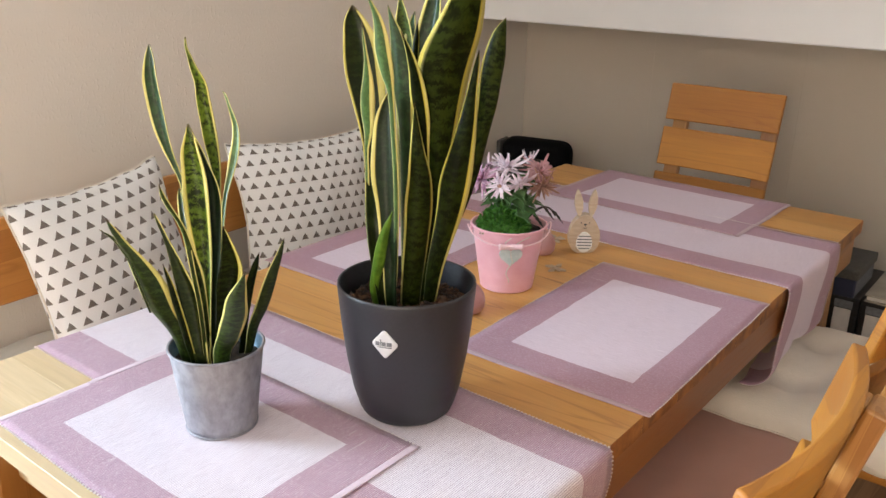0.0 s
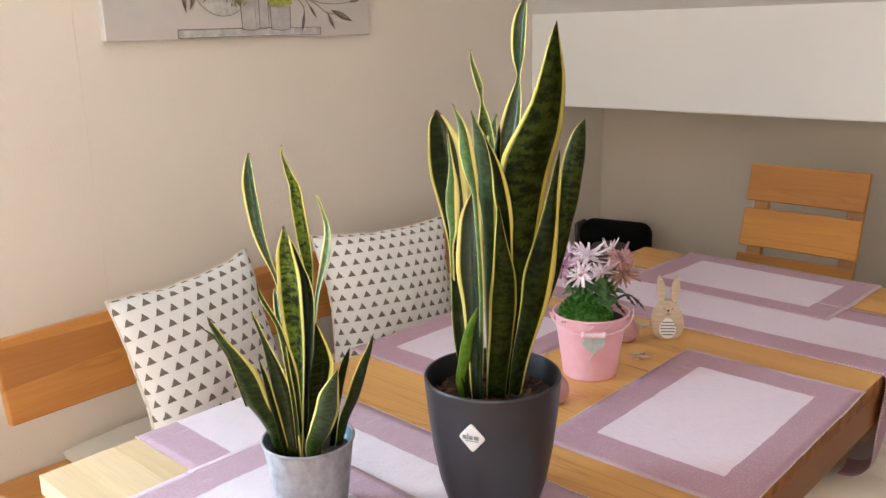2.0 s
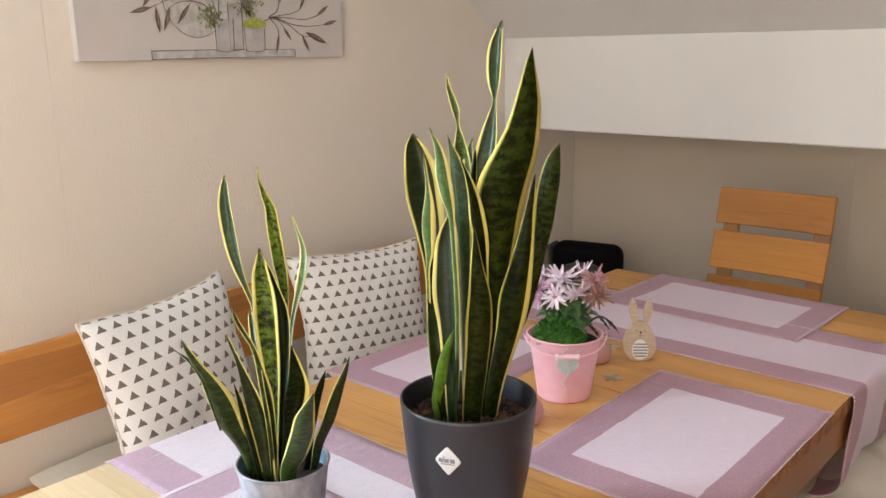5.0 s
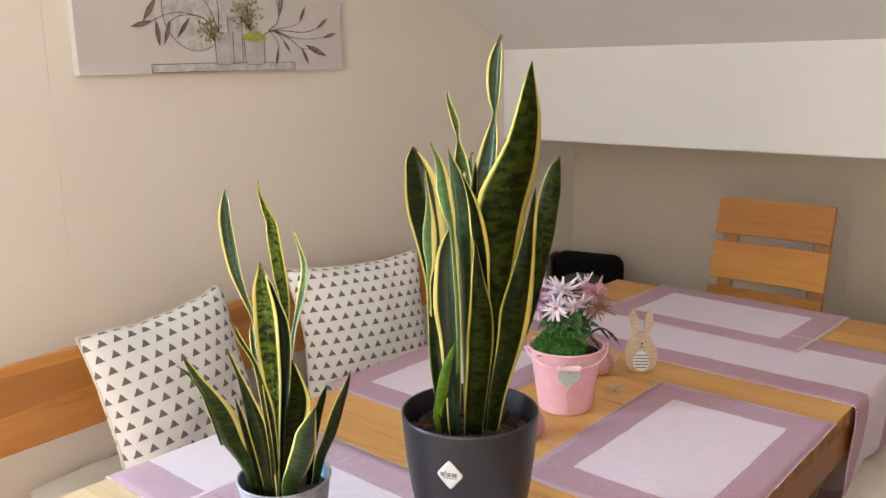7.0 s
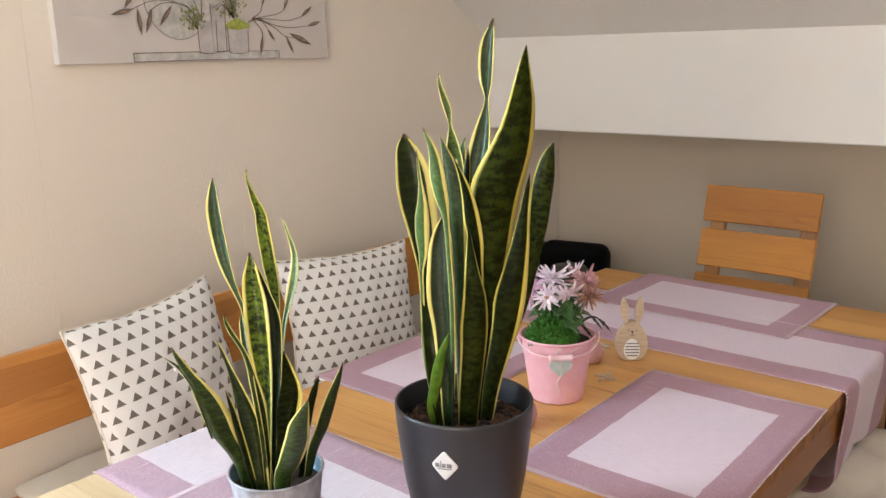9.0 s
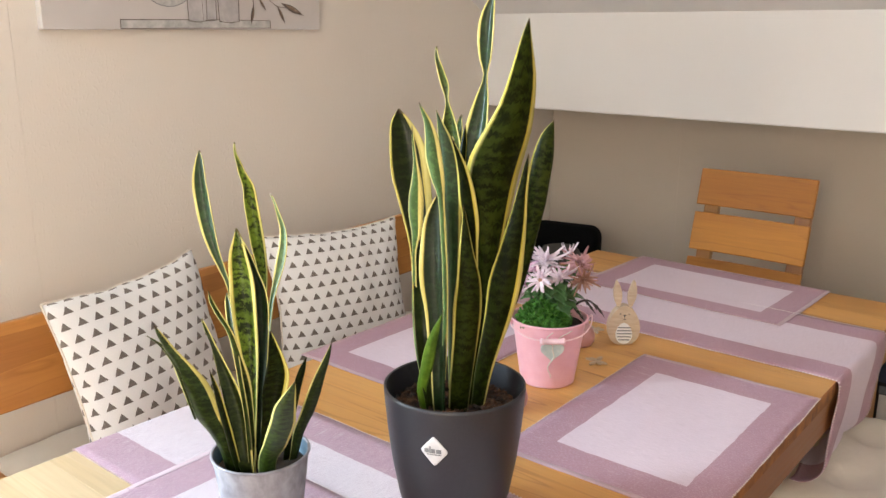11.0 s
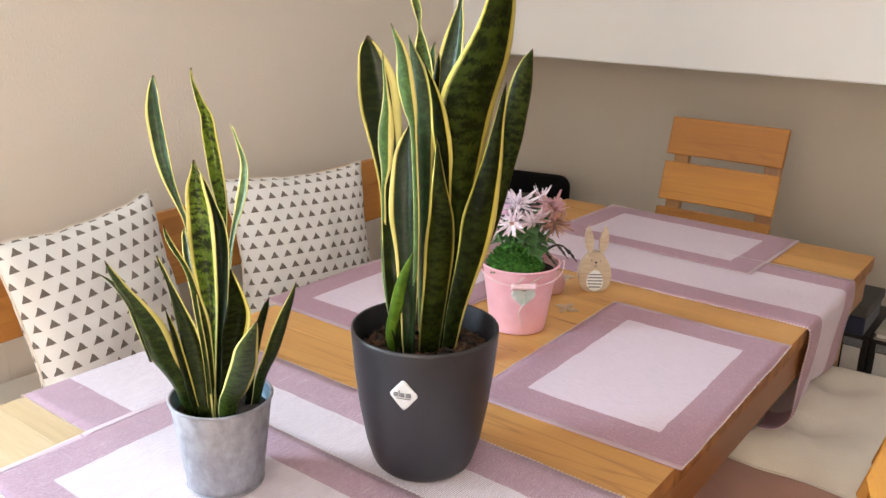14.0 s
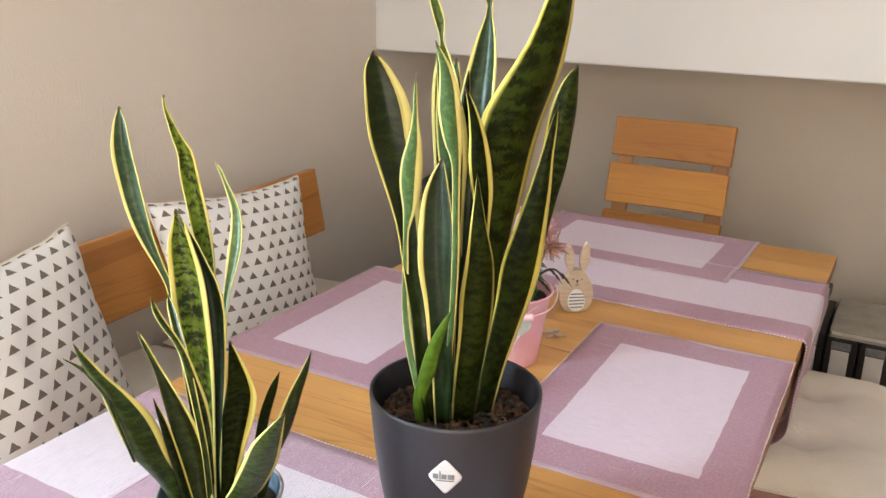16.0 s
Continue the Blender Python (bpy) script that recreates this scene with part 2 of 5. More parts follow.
    t.links.new(maths(t, "MULTIPLY_ADD", n, 0.25, rough - 0.12), b.inputs["Roughness"])
    bumped(t, b, n, depth, 0.001)
    return m


TABLE_WOOD = wood("table_beech", (0.72, 0.395, 0.124), (0.60, 0.300, 0.085), (0.31, 0.120, 0.034), 0)
# beech with window glare painted in, for the near planks and apron
TABLE_GLARE = wood("table_glare_beech", (0.64, 0.50, 0.315), (0.62, 0.475, 0.29), (0.60, 0.45, 0.262), 0, vary=0.04)
BENCH_WOOD = wood("bench_beech", (0.54, 0.245, 0.062), (0.47, 0.195, 0.045), (0.35, 0.135, 0.032), 1)
CHAIR_WOOD = wood("chair_beech", (0.51, 0.222, 0.030), (0.44, 0.178, 0.023), (0.33, 0.122, 0.020), 0, 0.52)
POST_WOOD = wood("post_beech", (0.50, 0.250, 0.075), (0.41, 0.190, 0.052), (0.30, 0.12, 0.035), 2)
# beech darkened to paint the shade under the table's long edges
APRON_SHADED_WOOD = wood("shaded_apron_beech", (0.40, 0.165, 0.038), (0.32, 0.120, 0.026), (0.22, 0.075, 0.018), 1)
END_GRAIN = mottled("end_grain", (0.15, 0.052, 0.014), (0.42, 0.175, 0.045), 26.0, 0.55, 0, 0.2)
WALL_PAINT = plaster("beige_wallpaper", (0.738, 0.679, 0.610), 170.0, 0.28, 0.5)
# same beige wallpaper, darker to put the niche's shade into its colour
NICHE_SHADED_PAINT = plaster("shaded_niche_wallpaper", (0.60, 0.518, 0.428), 210.0, 0.20, 0.5)
WHITE_PAINT = plaster("white_paint", (0.755, 0.752, 0.752), 300.0, 0.15, 1.0)
FLOOR_WOOD = wood("floor_laminate", (0.38, 0.22, 0.12), (0.28, 0.15, 0.08), (0.18, 0.09, 0.045), 1)
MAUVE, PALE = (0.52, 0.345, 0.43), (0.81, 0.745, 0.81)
# far cloths' cotton, darkened for their weaker ribs and the dimmer light there
MAUVE_DIM, PALE_DIM = (0.405, 0.230, 0.300), (0.685, 0.575, 0.675)
LINEN_PRINT = triangle_print("triangle_linen")
LEAF = leaf_skin("snake_leaf", 1.55, 0.08, (1.15, 1.0, 0.8), 1.1)
# darker copy of the leaf skin, with the shade among low leaves painted in
LEAF_SHADED = leaf_skin("shaded_snake_leaf", 0.92, 0.08, (1.15, 1.0, 0.8), 1.0)
LEAF_PLAIN = leaf_skin("plain_snake_leaf", 1.6, 0.22, (1.08, 1.0, 1.15), 0.65, 0.25)
# next three skins: bluish window sheen painted into the green
LEAF_TEAL_SHEEN = leaf_skin("teal_sheen_snake_leaf", 2.3, 0.30, (0.70, 1.0, 1.7), 0.55, 0.25)
LEAF_DARK_SHEEN = leaf_skin("dark_sheen_snake_leaf", 1.15, 0.32, (0.68, 1.0, 1.6), 0.6, 0.2)
LEAF_PALE_SHEEN = leaf_skin("pale_sheen_snake_leaf", 7.5, 0.42, (0.85, 1.0, 1.7), 0.35, 0.4)
LEAF_YOUNG = leaf_skin("young_snake_leaf", 3.4, 0.20, (1.05, 1.0, 0.85), 0.95, 0.35)
LEAF_BRIGHT = leaf_skin("bright_snake_leaf", 7.5, 0.15, (1.10, 1.0, 0.5), 1.25, 0.1)
SPROUT = mottled("sprout_leaf", (0.045, 0.095, 0.009), (0.100, 0.175, 0.018), 60.0, 0.35)
SPROUT.node_tree.nodes["Principled BSDF"].inputs["Specular IOR Level"].default_value = 0.18
POT_GREY = mottled("anthracite_plastic", (0.0170, 0.0172, 0.0222), (0.0222, 0.0222, 0.0280), 300.0, 0.42, 0, 0.04)
POT_INSIDE = mottled("anthracite_inside", (0.018, 0.018, 0.022), (0.028, 0.028, 0.034), 200.0, 0.35, 0, 0.04)
ZINC = mottled("galvanised_zinc", (0.21, 0.205, 0.235), (0.345, 0.34, 0.38), 75.0, 0.55, 0.4, 0.16, (0.30, 0.64), (1, 1, 0.6))
ZINC_INSIDE = mottled("galvanised_inside", (0.10, 0.16, 0.21), (0.17, 0.25, 0.32), 40.0, 0.42, 0.5, 0.06)
PINK = mottled("pink_enamel", (0.82, 0.43, 0.505), (0.87, 0.50, 0.57), 40.0, 0.36, 0, 0.03)
PINK_PALE = mottled("pale_pink_enamel", (0.84, 0.56, 0.60), (0.88, 0.63, 0.66), 60.0, 0.35, 0, 0.03)
PINK_GLAZE = mottled("old_rose_glaze", (0.44, 0.22, 0.22), (0.54, 0.29, 0.29), 40.0, 0.35, 0, 0.03)
SOIL = mottled("bark_soil", (0.020, 0.009, 0.005), (0.11, 0.052, 0.027), 90.0, 0.9, 0, 0.6)
CHIP = mottled("bark_chip", (0.014, 0.006, 0.003), (0.175, 0.075, 0.028), 60.0, 0.85, 0, 0.4, (0.44, 0.74))
DARK_SOIL = mottled("dark_soil", (0.010, 0.007, 0.005), (0.045, 0.03, 0.02), 120.0, 0.9, 0, 0.6)
MOSS = mottled("moss", (0.030, 0.12, 0.012), (0.085, 0.27, 0.025), 90.0, 0.75, 0, 0.2)
HERB = mottled("chrysanthemum_leaf", (0.045, 0.105, 0.030), (0.10, 0.215, 0.065), 60.0, 0.6, 0, 0.2)
PETAL = mottled("lilac_petal", (0.42, 0.22, 0.36), (0.80, 0.68, 0.76), 80.0, 0.6, 0, 0.05, (0.3, 0.6))
PETAL_DEEP = mottled("deep_lilac_petal", (0.42, 0.15, 0.30), (0.72, 0.48, 0.63), 80.0, 0.6, 0, 0.05, (0.3, 0.6))
PETAL_CORE = mottled("magenta_core", (0.16, 0.03, 0.08), (0.32, 0.09, 0.16), 80.0, 0.7, 0, 0.1)
PETAL_WHITE = mottled("white_lilac_petal", (0.50, 0.31, 0.43), (0.82, 0.70, 0.77), 60.0, 0.6, 0, 0.05, (0.25, 0.5))
PETAL_ROSE = mottled("faded_rose_petal", (0.45, 0.20, 0.22), (0.62, 0.36, 0.38), 30.0, 0.7, 0, 0.05)
WILTED = mottled("withered_leaf", (0.020, 0.014, 0.013), (0.060, 0.042, 0.036), 60.0, 0.8, 0, 0.2)
BUD = mottled("wilted_petal", (0.30, 0.14, 0.09), (0.48, 0.27, 0.20), 60.0, 0.8, 0, 0.2)
BUNNY_WOOD = mottled("pale_plywood", (0.42, 0.31, 0.215), (0.56, 0.44, 0.32), 40.0, 0.6, 0, 0.08, (0.3, 0.7), (1, 1, 6))
WHITE_ENAMEL = mottled("white_lacquer", (0.74, 0.73, 0.70), (0.80, 0.79, 0.77), 60.0, 0.45, 0, 0.02)
LABEL_WHITE = mottled("label_paper", (0.53, 0.53, 0.545), (0.59, 0.59, 0.605), 60.0, 0.5, 0, 0.01)
INK = mottled("dark_ink", (0.03, 0.03, 0.035), (0.05, 0.05, 0.055), 80.0, 0.6, 0, 0.01)
GREY_PRINT = mottled("grey_print", (0.12, 0.125, 0.14), (0.20, 0.205, 0.22), 80.0, 0.6, 0, 0.01)
MINT = mottled("mint_glaze", (0.50, 0.60, 0.57), (0.66, 0.72, 0.69), 80.0, 0.5, 0, 0.1)
STRING = mottled("cream_string", (0.62, 0.56, 0.47), (0.78, 0.73, 0.65), 300.0, 0.9, 0, 0.3)
HEM_DULL = mottled("dull_stitching", (0.54, 0.42, 0.38), (0.74, 0.63, 0.56), 350.0, 0.9, 0, 0.5)
HEM = mottled("cream_stitching", (0.66, 0.59, 0.58), (0.84, 0.79, 0.77), 350.0, 0.9, 0, 0.5)
PAD_BEIGE = plain_cloth("beige_pad", (0.60, 0.555, 0.485), 420.0, 0.4)
PAD_CREAM = plain_cloth("cream_cushion", (0.77, 0.70, 0.60), 420.0, 0.4)
PAD_ROSE = plain_cloth("rosewood_felt", (0.50, 0.265, 0.205), 420.0, 0.2)
BLACK = mottled("black_fabric", (0.002, 0.002, 0.0025), (0.005, 0.005, 0.006), 250.0, 0.9, 0, 0.3)
BLACK.node_tree.nodes["Principled BSDF"].inputs["Specular IOR Level"].default_value = 0.15
CHARCOAL = mottled("charcoal_fabric", (0.05, 0.046, 0.042), (0.085, 0.08, 0.072), 250.0, 0.85, 0, 0.3)
BLACK_METAL = mottled("black_metal", (0.010, 0.010, 0.011), (0.020, 0.020, 0.022), 120.0, 0.45, 0.3, 0.05)
NAVY = plain_cloth("navy_fabric", (0.018, 0.022, 0.050), 500.0, 0.2)
GREY_BOARD = mottled("grey_shelf_board", (0.30, 0.28, 0.23), (0.40, 0.37, 0.31), 16.0, 0.6, 0, 0.05)
PAPER = mottled("white_card", (0.60, 0.58, 0.55), (0.70, 0.68, 0.65), 20.0, 0.7, 0, 0.03)
CANVAS = plain_cloth("canvas_grey", (0.56, 0.525, 0.51), 700.0, 0.12, 0.94)
CANVAS_EDGE = plain_cloth("canvas_white", (0.62, 0.61, 0.60), 700.0, 0.12, 0.96)
WASH = mottled("grey_wash", (0.40, 0.39, 0.39), (0.56, 0.55, 0.54), 28.0, 0.85, 0, 0.05)
WASH_PALE = mottled("pale_wash", (0.36, 0.36, 0.35), (0.56, 0.545, 0.53), 42.0, 0.85, 0, 0.05)
VASE_WASH = mottled("vase_wash", (0.36, 0.34, 0.35), (0.50, 0.48, 0.48), 24.0, 0.85, 0, 0.05)
SEPIA = mottled("sepia_paint", (0.085, 0.062, 0.052), (0.18, 0.14, 0.12), 90.0, 0.8, 0, 0.05)
UMBER = mottled("umber_paint", (0.16, 0.10, 0.06), (0.34, 0.26, 0.20), 140.0, 0.8, 0, 0.05)
OLIVE = mottled("olive_paint", (0.16, 0.17, 0.06), (0.34, 0.36, 0.15), 120.0, 0.8, 0, 0.05)
LIME = mottled("lime_paint", (0.22, 0.26, 0.04), (0.40, 0.44, 0.10), 120.0, 0.8, 0, 0.05)
GLASS, _tree, _shader = material("window_glass", (1, 1, 1), 0.0)
_shader.inputs["Transmission Weight"].default_value = 1.0
_shader.inputs["IOR"].default_value = 1.02
FRAME_WHITE = mottled("white_window_frame", (0.74, 0.74, 0.73), (0.80, 0.80, 0.79), 20.0, 0.35, 0, 0.01)

# ---- building helpers ----


def empty(name, at=(0, 0, 0), turn=0.0):
    ob = new(name)
    ob.matrix_world = pose(*at, 0, 0, turn)
    return ob


def part(name, bm, mat_, parent=None, label="", smooth=False):
    """Links a bmesh as one mesh object, in its parent's own space."""
    me = bpy.data.meshes.new(name)
    for f in bm.faces:
        f.smooth = smooth
    bm.to_mesh(me)
    bm.free()
    me.materials.append(mat_)
    ob = new(name, me)
    if parent is not None:
        ob.parent = parent
    if label:
        ob["label"] = label
    return ob


def block(x0, x1, y0, y1, z0, z1, bevel=0.003, segments=2, bm=None):
    bm = bm or bmesh.new()
    made = bmesh.ops.create_cube(bm, size=1, matrix=Matrix.Translation(((x0 + x1) / 2, (y0 + y1) / 2, (z0 + z1) / 2)) @ Matrix.Diagonal((x1 - x0, y1 - y0, z1 - z0, 1)))
    if bevel:
        edges = list({e for v in made["verts"] for e in v.link_edges})
        bmesh.ops.bevel(bm, geom=edges, offset=bevel, segments=segments, affect="EDGES", profile=0.5)
    return bm


def lathe(profile, steps=48, close=False, bm=None):
    """A turned body from (radius, height) pairs."""
    bm = bm or bmesh.new()
    rings = []
    for r, z in profile:
        if r < 1e-6:
            rings.append([bm.verts.new((0, 0, z))])
        else:
            rings.append([bm.verts.new((r * math.cos(2 * math.pi * i / steps), r * math.sin(2 * math.pi * i / steps), z)) for i in range(steps)])
    for a, b in zip(rings, rings[1:]):
        for i in range(steps):
            j = (i + 1) % steps
            if len(a) == 1 and len(b) > 1:
                bm.faces.new((a[0], b[j], b[i]))
            elif len(b) == 1 and len(a) > 1:
                bm.faces.new((a[i], a[j], b[0]))
            elif len(a) > 1:
                bm.faces.new((a[i], a[j], b[j], b[i]))
    return bm


def spline(points, n):
    """n + 1 points on a smooth line through the given ones (tuples of any length)."""
    pts = [np.array(p, float) for p in points]
    pts = [2 * pts[0] - pts[1]] + pts + [2 * pts[-1] - pts[-2]]
    out = []
    for k in range(n + 1):
        s = k / n * (len(points) - 1)
        i = min(int(s), len(points) - 2)
        f = s - i
        a, b, c, d = pts[i:i + 4]
        out.append(0.5 * (2 * b + (c - a) * f + (2 * a - 5 * b + 4 * c - d) * f * f + (3 * b - a - 3 * c + d) * f ** 3))
    return out


def tube(points, radius, n=24, sides=8, bm=None, taper=1.0):
    bm = bm or bmesh.new()
    line = [Vector(p) for p in spline(points, n)]
    rings = []
    for k, p in enumerate(line):
        way = (line[min(k + 1, n)] - line[max(k - 1, 0)]).normalized()
        side = way.orthogonal().normalized() if k == 0 else (rings_side - way * rings_side.dot(way)).normalized()
        rings_side = side
        up = way.cross(side)
        r = radius * (1 + (taper - 1) * k / n)
        rings.append([bm.verts.new(p + (side * math.cos(2 * math.pi * i / sides) + up * math.sin(2 * math.pi * i / sides)) * r) for i in range(sides)])
    for a, b in zip(rings, rings[1:]):
        for i in range(sides):
            j = (i + 1) % sides
            bm.faces.new((a[i], a[j], b[j], b[i]))
    bm.faces.new(rings[0][::-1])
    bm.faces.new(rings[-1])
    return bm


def sheet(nx, ny, place, thick=0.0, size=(1, 1), bm=None):
    """A grid of place(s, t) with a thickness along its normal downwards, and UVs of the given size."""
    bm = bm or bmesh.new()
    uv = bm.loops.layers.uv.verify()
    top = [[bm.verts.new(place(i / nx, j / ny)) for j in range(ny + 1)] for i in range(nx + 1)]
    where = {top[i][j]: (i / nx * size[0], j / ny * size[1]) for i in range(nx + 1) for j in range(ny + 1)}
    faces = [bm.faces.new((top[i][j], top[i + 1][j], top[i + 1][j + 1], top[i][j + 1])) for i in range(nx) for j in range(ny)]
    if thick:
        bm.normal_update()
        under = [[bm.verts.new(v.co - v.normal * thick) for v in row] for row in top]
        where.update({under[i][j]: where[top[i][j]] for i in range(nx + 1) for j in range(ny + 1)})
        faces += [bm.faces.new((under[i][j], under[i][j + 1], under[i + 1][j + 1], under[i + 1][j])) for i in range(nx) for j in range(ny)]
        for i in range(nx):
            faces.append(bm.faces.new((top[i + 1][0], top[i][0], under[i][0], under[i + 1][0])))
            faces.append(bm.faces.new((top[i][ny], top[i + 1][ny], under[i + 1][ny], under[i][ny])))
        for j in range(ny):
            faces.append(bm.faces.new((top[0][j], top[0][j + 1], under[0][j + 1], under[0][j])))
            faces.append(bm.faces.new((top[nx][j + 1], top[nx][j], under[nx][j], under[nx][j + 1])))
    for f in faces:
        for loop in f.loops:
            loop[uv].uv = where[loop.vert]
    return bm


def outline(points, depth, bm=None):
    """A flat shape in the x-z plane, pushed back along +y by depth."""
    bm = bm or bmesh.new()
    a = [bm.verts.new((x, 0, z)) for x, z in points]
    b = [bm.verts.new((x, depth, z)) for x, z in points]
    bm.faces.new(a)
    bm.faces.new(b[::-1])
    for i in range(len(a)):
        j = (i + 1) % len(a)
        bm.faces.new((a[j], a[i], b[i], b[j]))
    bmesh.ops.recalc_face_normals(bm, faces=bm.faces)
    return bm


# ---- room ----
WALL_X, NICHE_Y, BAND_Y = -1.495, 1.97, 1.50


def structure(name, bm, mat_, label, category, smooth=False):
    return tagged(part(name, bm, mat_, None, "", smooth), label, category, "", "structure")


floor = structure("floor", block(-2.6, 3.2, -3.3, 2.2, -0.12, 0.0, 0), FLOOR_WOOD, "brown laminate floor under the table", "floor")

# west wall; behind the viewer the room is made wider, out of view
wall_west = structure("wall_west", block(WALL_X - 0.2, WALL_X, -1.015, NICHE_Y + 0.2, 0, 2.6, 0), WALL_PAINT, "beige wallpapered wall behind the corner bench", "wall")
# unseen corner, placed with the wall's end to keep window_1 off the near cushion
structure("wall_corner", block(-2.6, WALL_X - 0.2, -1.015, -0.815, 0, 2.6, 0), WALL_PAINT, "unseen beige wall round the corner, added to shade the cushion", "wall")
bm = block(-2.6, -2.4, -3.1, -2.23, 0, 2.6, 0)
block(-2.6, -2.4, -1.03, -1.015, 0, 2.6, 0, bm=bm)
block(-2.6, -2.4, -2.23, -1.03, 0, 0.80, 0, bm=bm)
block(-2.6, -2.4, -2.23, -1.03, 2.20, 2.6, 0, bm=bm)
structure("wall_far_west", bm, WALL_PAINT, "unseen beige wall with an added window that closes the room", "wall")
for k in range(-2, 4):
    y0 = -0.139 + 0.53 * k
    low, high = 0.0004 if k == 0 else 0.00006, 0.0004 if k == -1 else 0.00006
    part("wallpaper_strip", block(WALL_X, WALL_X + 0.0012, max(-1.013, y0 + low), min(y0 + 0.53 - high, NICHE_Y - 0.003), 0.02, 2.45, 0), WALL_PAINT, wall_west)
wall_north = structure("wall_north", block(WALL_X, 3.2, NICHE_Y, NICHE_Y + 0.2, 0, 2.6, 0), NICHE_SHADED_PAINT, "beige wallpapered back wall of the niche", "wall")
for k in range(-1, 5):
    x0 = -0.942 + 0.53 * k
    part("wallpaper_strip", block(max(x0 + 0.00015, WALL_X + 0.004), x0 + 0.52985, NICHE_Y - 0.0012, NICHE_Y, 0.02, 1.10, 0), NICHE_SHADED_PAINT, wall_north)
wall_east = structure("wall_east", block(3.0, 3.2, -3.1, NICHE_Y, 0, 2.6, 0), WALL_PAINT, "plain beige wall that closes the room", "wall")
bm = block(-2.6, -2.40, -3.3, -3.1, 0, 2.6, 0)
block(-0.60, 0.05, -3.3, -3.1, 0, 2.6, 0, bm=bm)
block(1.85, 3.2, -3.3, -3.1, 0, 2.6, 0, bm=bm)
for x in (-2.40, 0.05):
    block(x, x + 1.8, -3.3, -3.1, 0, 0.80, 0, bm=bm)
    block(x, x + 1.8, -3.3, -3.1, 2.20, 2.6, 0, bm=bm)
wall_south = structure("wall_south", bm, WALL_PAINT, "plain beige wall behind the viewer with two added windows", "wall")
structure("ceiling", block(-2.4, 3.0, -3.1, -0.132, 2.40, 2.55, 0), WHITE_PAINT, "flat white ceiling", "ceiling")
bm = bmesh.new()
for x in (WALL_X, 3.0):
    for y, z in ((BAND_Y + 0.3, 1.245), (-0.132, 2.40), (-0.132, 2.55), (BAND_Y + 0.3, 1.45)):
        bm.verts.new((x, y, z))
bm.verts.ensure_lookup_table()
v = bm.verts
for f in ((0, 1, 2, 3), (7, 6, 5, 4), (0, 4, 5, 1), (1, 5, 6, 2), (2, 6, 7, 3), (3, 7, 4, 0)):
    bm.faces.new([v[i] for i in f])
bmesh.ops.recalc_face_normals(bm, faces=bm.faces)
structure("ceiling_slope", bm, WHITE_PAINT, "white sloping attic ceiling above the niche", "ceiling")
structure("niche_beam", block(WALL_X, 3.0, BAND_Y, NICHE_Y, 1.108, 1.427, 0.004, 1), WHITE_PAINT, "white boxed-in wall above the niche", "wall")


def window(name, wide, high, m):
    """A white casement of two sashes in the x-z plane, seen from -y."""
    w = empty(name)
    part("window_frame", block(-wide / 2, -wide / 2 + 0.06, 0, 0.07, 0, high, 0.004), FRAME_WHITE, w)
    part("window_frame", block(wide / 2 - 0.06, wide / 2, 0, 0.07, 0, high, 0.004), FRAME_WHITE, w)
    part("window_frame", block(-wide / 2 + 0.06, wide / 2 - 0.06, 0, 0.07, 0, 0.06, 0.004), FRAME_WHITE, w)
    part("window_frame", block(-wide / 2 + 0.06, wide / 2 - 0.06, 0, 0.07, high - 0.06, high, 0.004), FRAME_WHITE, w)
    part("mullion", block(-0.04, 0.04, 0.005, 0.065, 0.06, high - 0.06, 0.004), FRAME_WHITE, w)
    for x in (-1, 1):
        pane = part("pane", block(min(x * 0.04, x * (wide / 2 - 0.06)), max(x * 0.04, x * (wide / 2 - 0.06)), 0.03, 0.036, 0.06, high - 0.06, 0), GLASS, w)
        pane.visible_shadow = False
    w.matrix_world = m
    return tagged(w, "white framed window with two glass sashes, added out of view", "window", "", "structure")


# windows added out of view to hold the area lamps
window("window_1", 1.20, 1.40, pose(-2.50, -1.63, 0.80, 0, 0, 90))
window("window_2", 1.80, 1.40, pose(-1.50, -3.20, 0.80, 0, 0, 180))
window("window_3", 1.80, 1.40, pose(0.95, -3.20, 0.80, 0, 0, 180))

# ---- table ----
TOP = 0.75
X0, X1, Y0, Y1 = -0.816, 0.0, -0.578, 1.165
table = empty("dining_table", ((X0 + X1) / 2, (Y0 + Y1) / 2, 0))
tagged(table, "oiled solid beech dining table with plank top", "table")
hx, hy = (X1 - X0) / 2, (Y1 - Y0) / 2
count = 15
step = 2 * hy / count
plank_mesh = None
for k in range(count):
    if plank_mesh is None:
        p = part("plank", block(-hx, hx, -step / 2, step / 2, -0.031, 0, 0.0004, 1), TABLE_WOOD, table)
        plank_mesh = p.data
        plank_mesh.materials.append(END_GRAIN)
        for f in plank_mesh.polygons:
            f.material_index = 1 if abs(f.normal.x) > 0.9 else 0
        glare_mesh = plank_mesh.copy()
        glare_mesh.materials[0] = TABLE_GLARE
    else:
        p = new("plank", plank_mesh)
        p.parent = table
    p.location = (0, -hy + step * (k + 0.5), TOP)
# the three nearest planks take the colour paled by glare
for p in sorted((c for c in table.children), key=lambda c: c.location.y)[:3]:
    p.data = glare_mesh
for sx in (-1, 1):
    for sy in (-1, 1):
        leg = part("leg", block(-0.042, 0.042, -0.042, 0.042, 0, TOP - 0.0315, 0.006), POST_WOOD, table)
        leg.location = (sx * (hx - 0.076), sy * (hy - 0.062), 0)
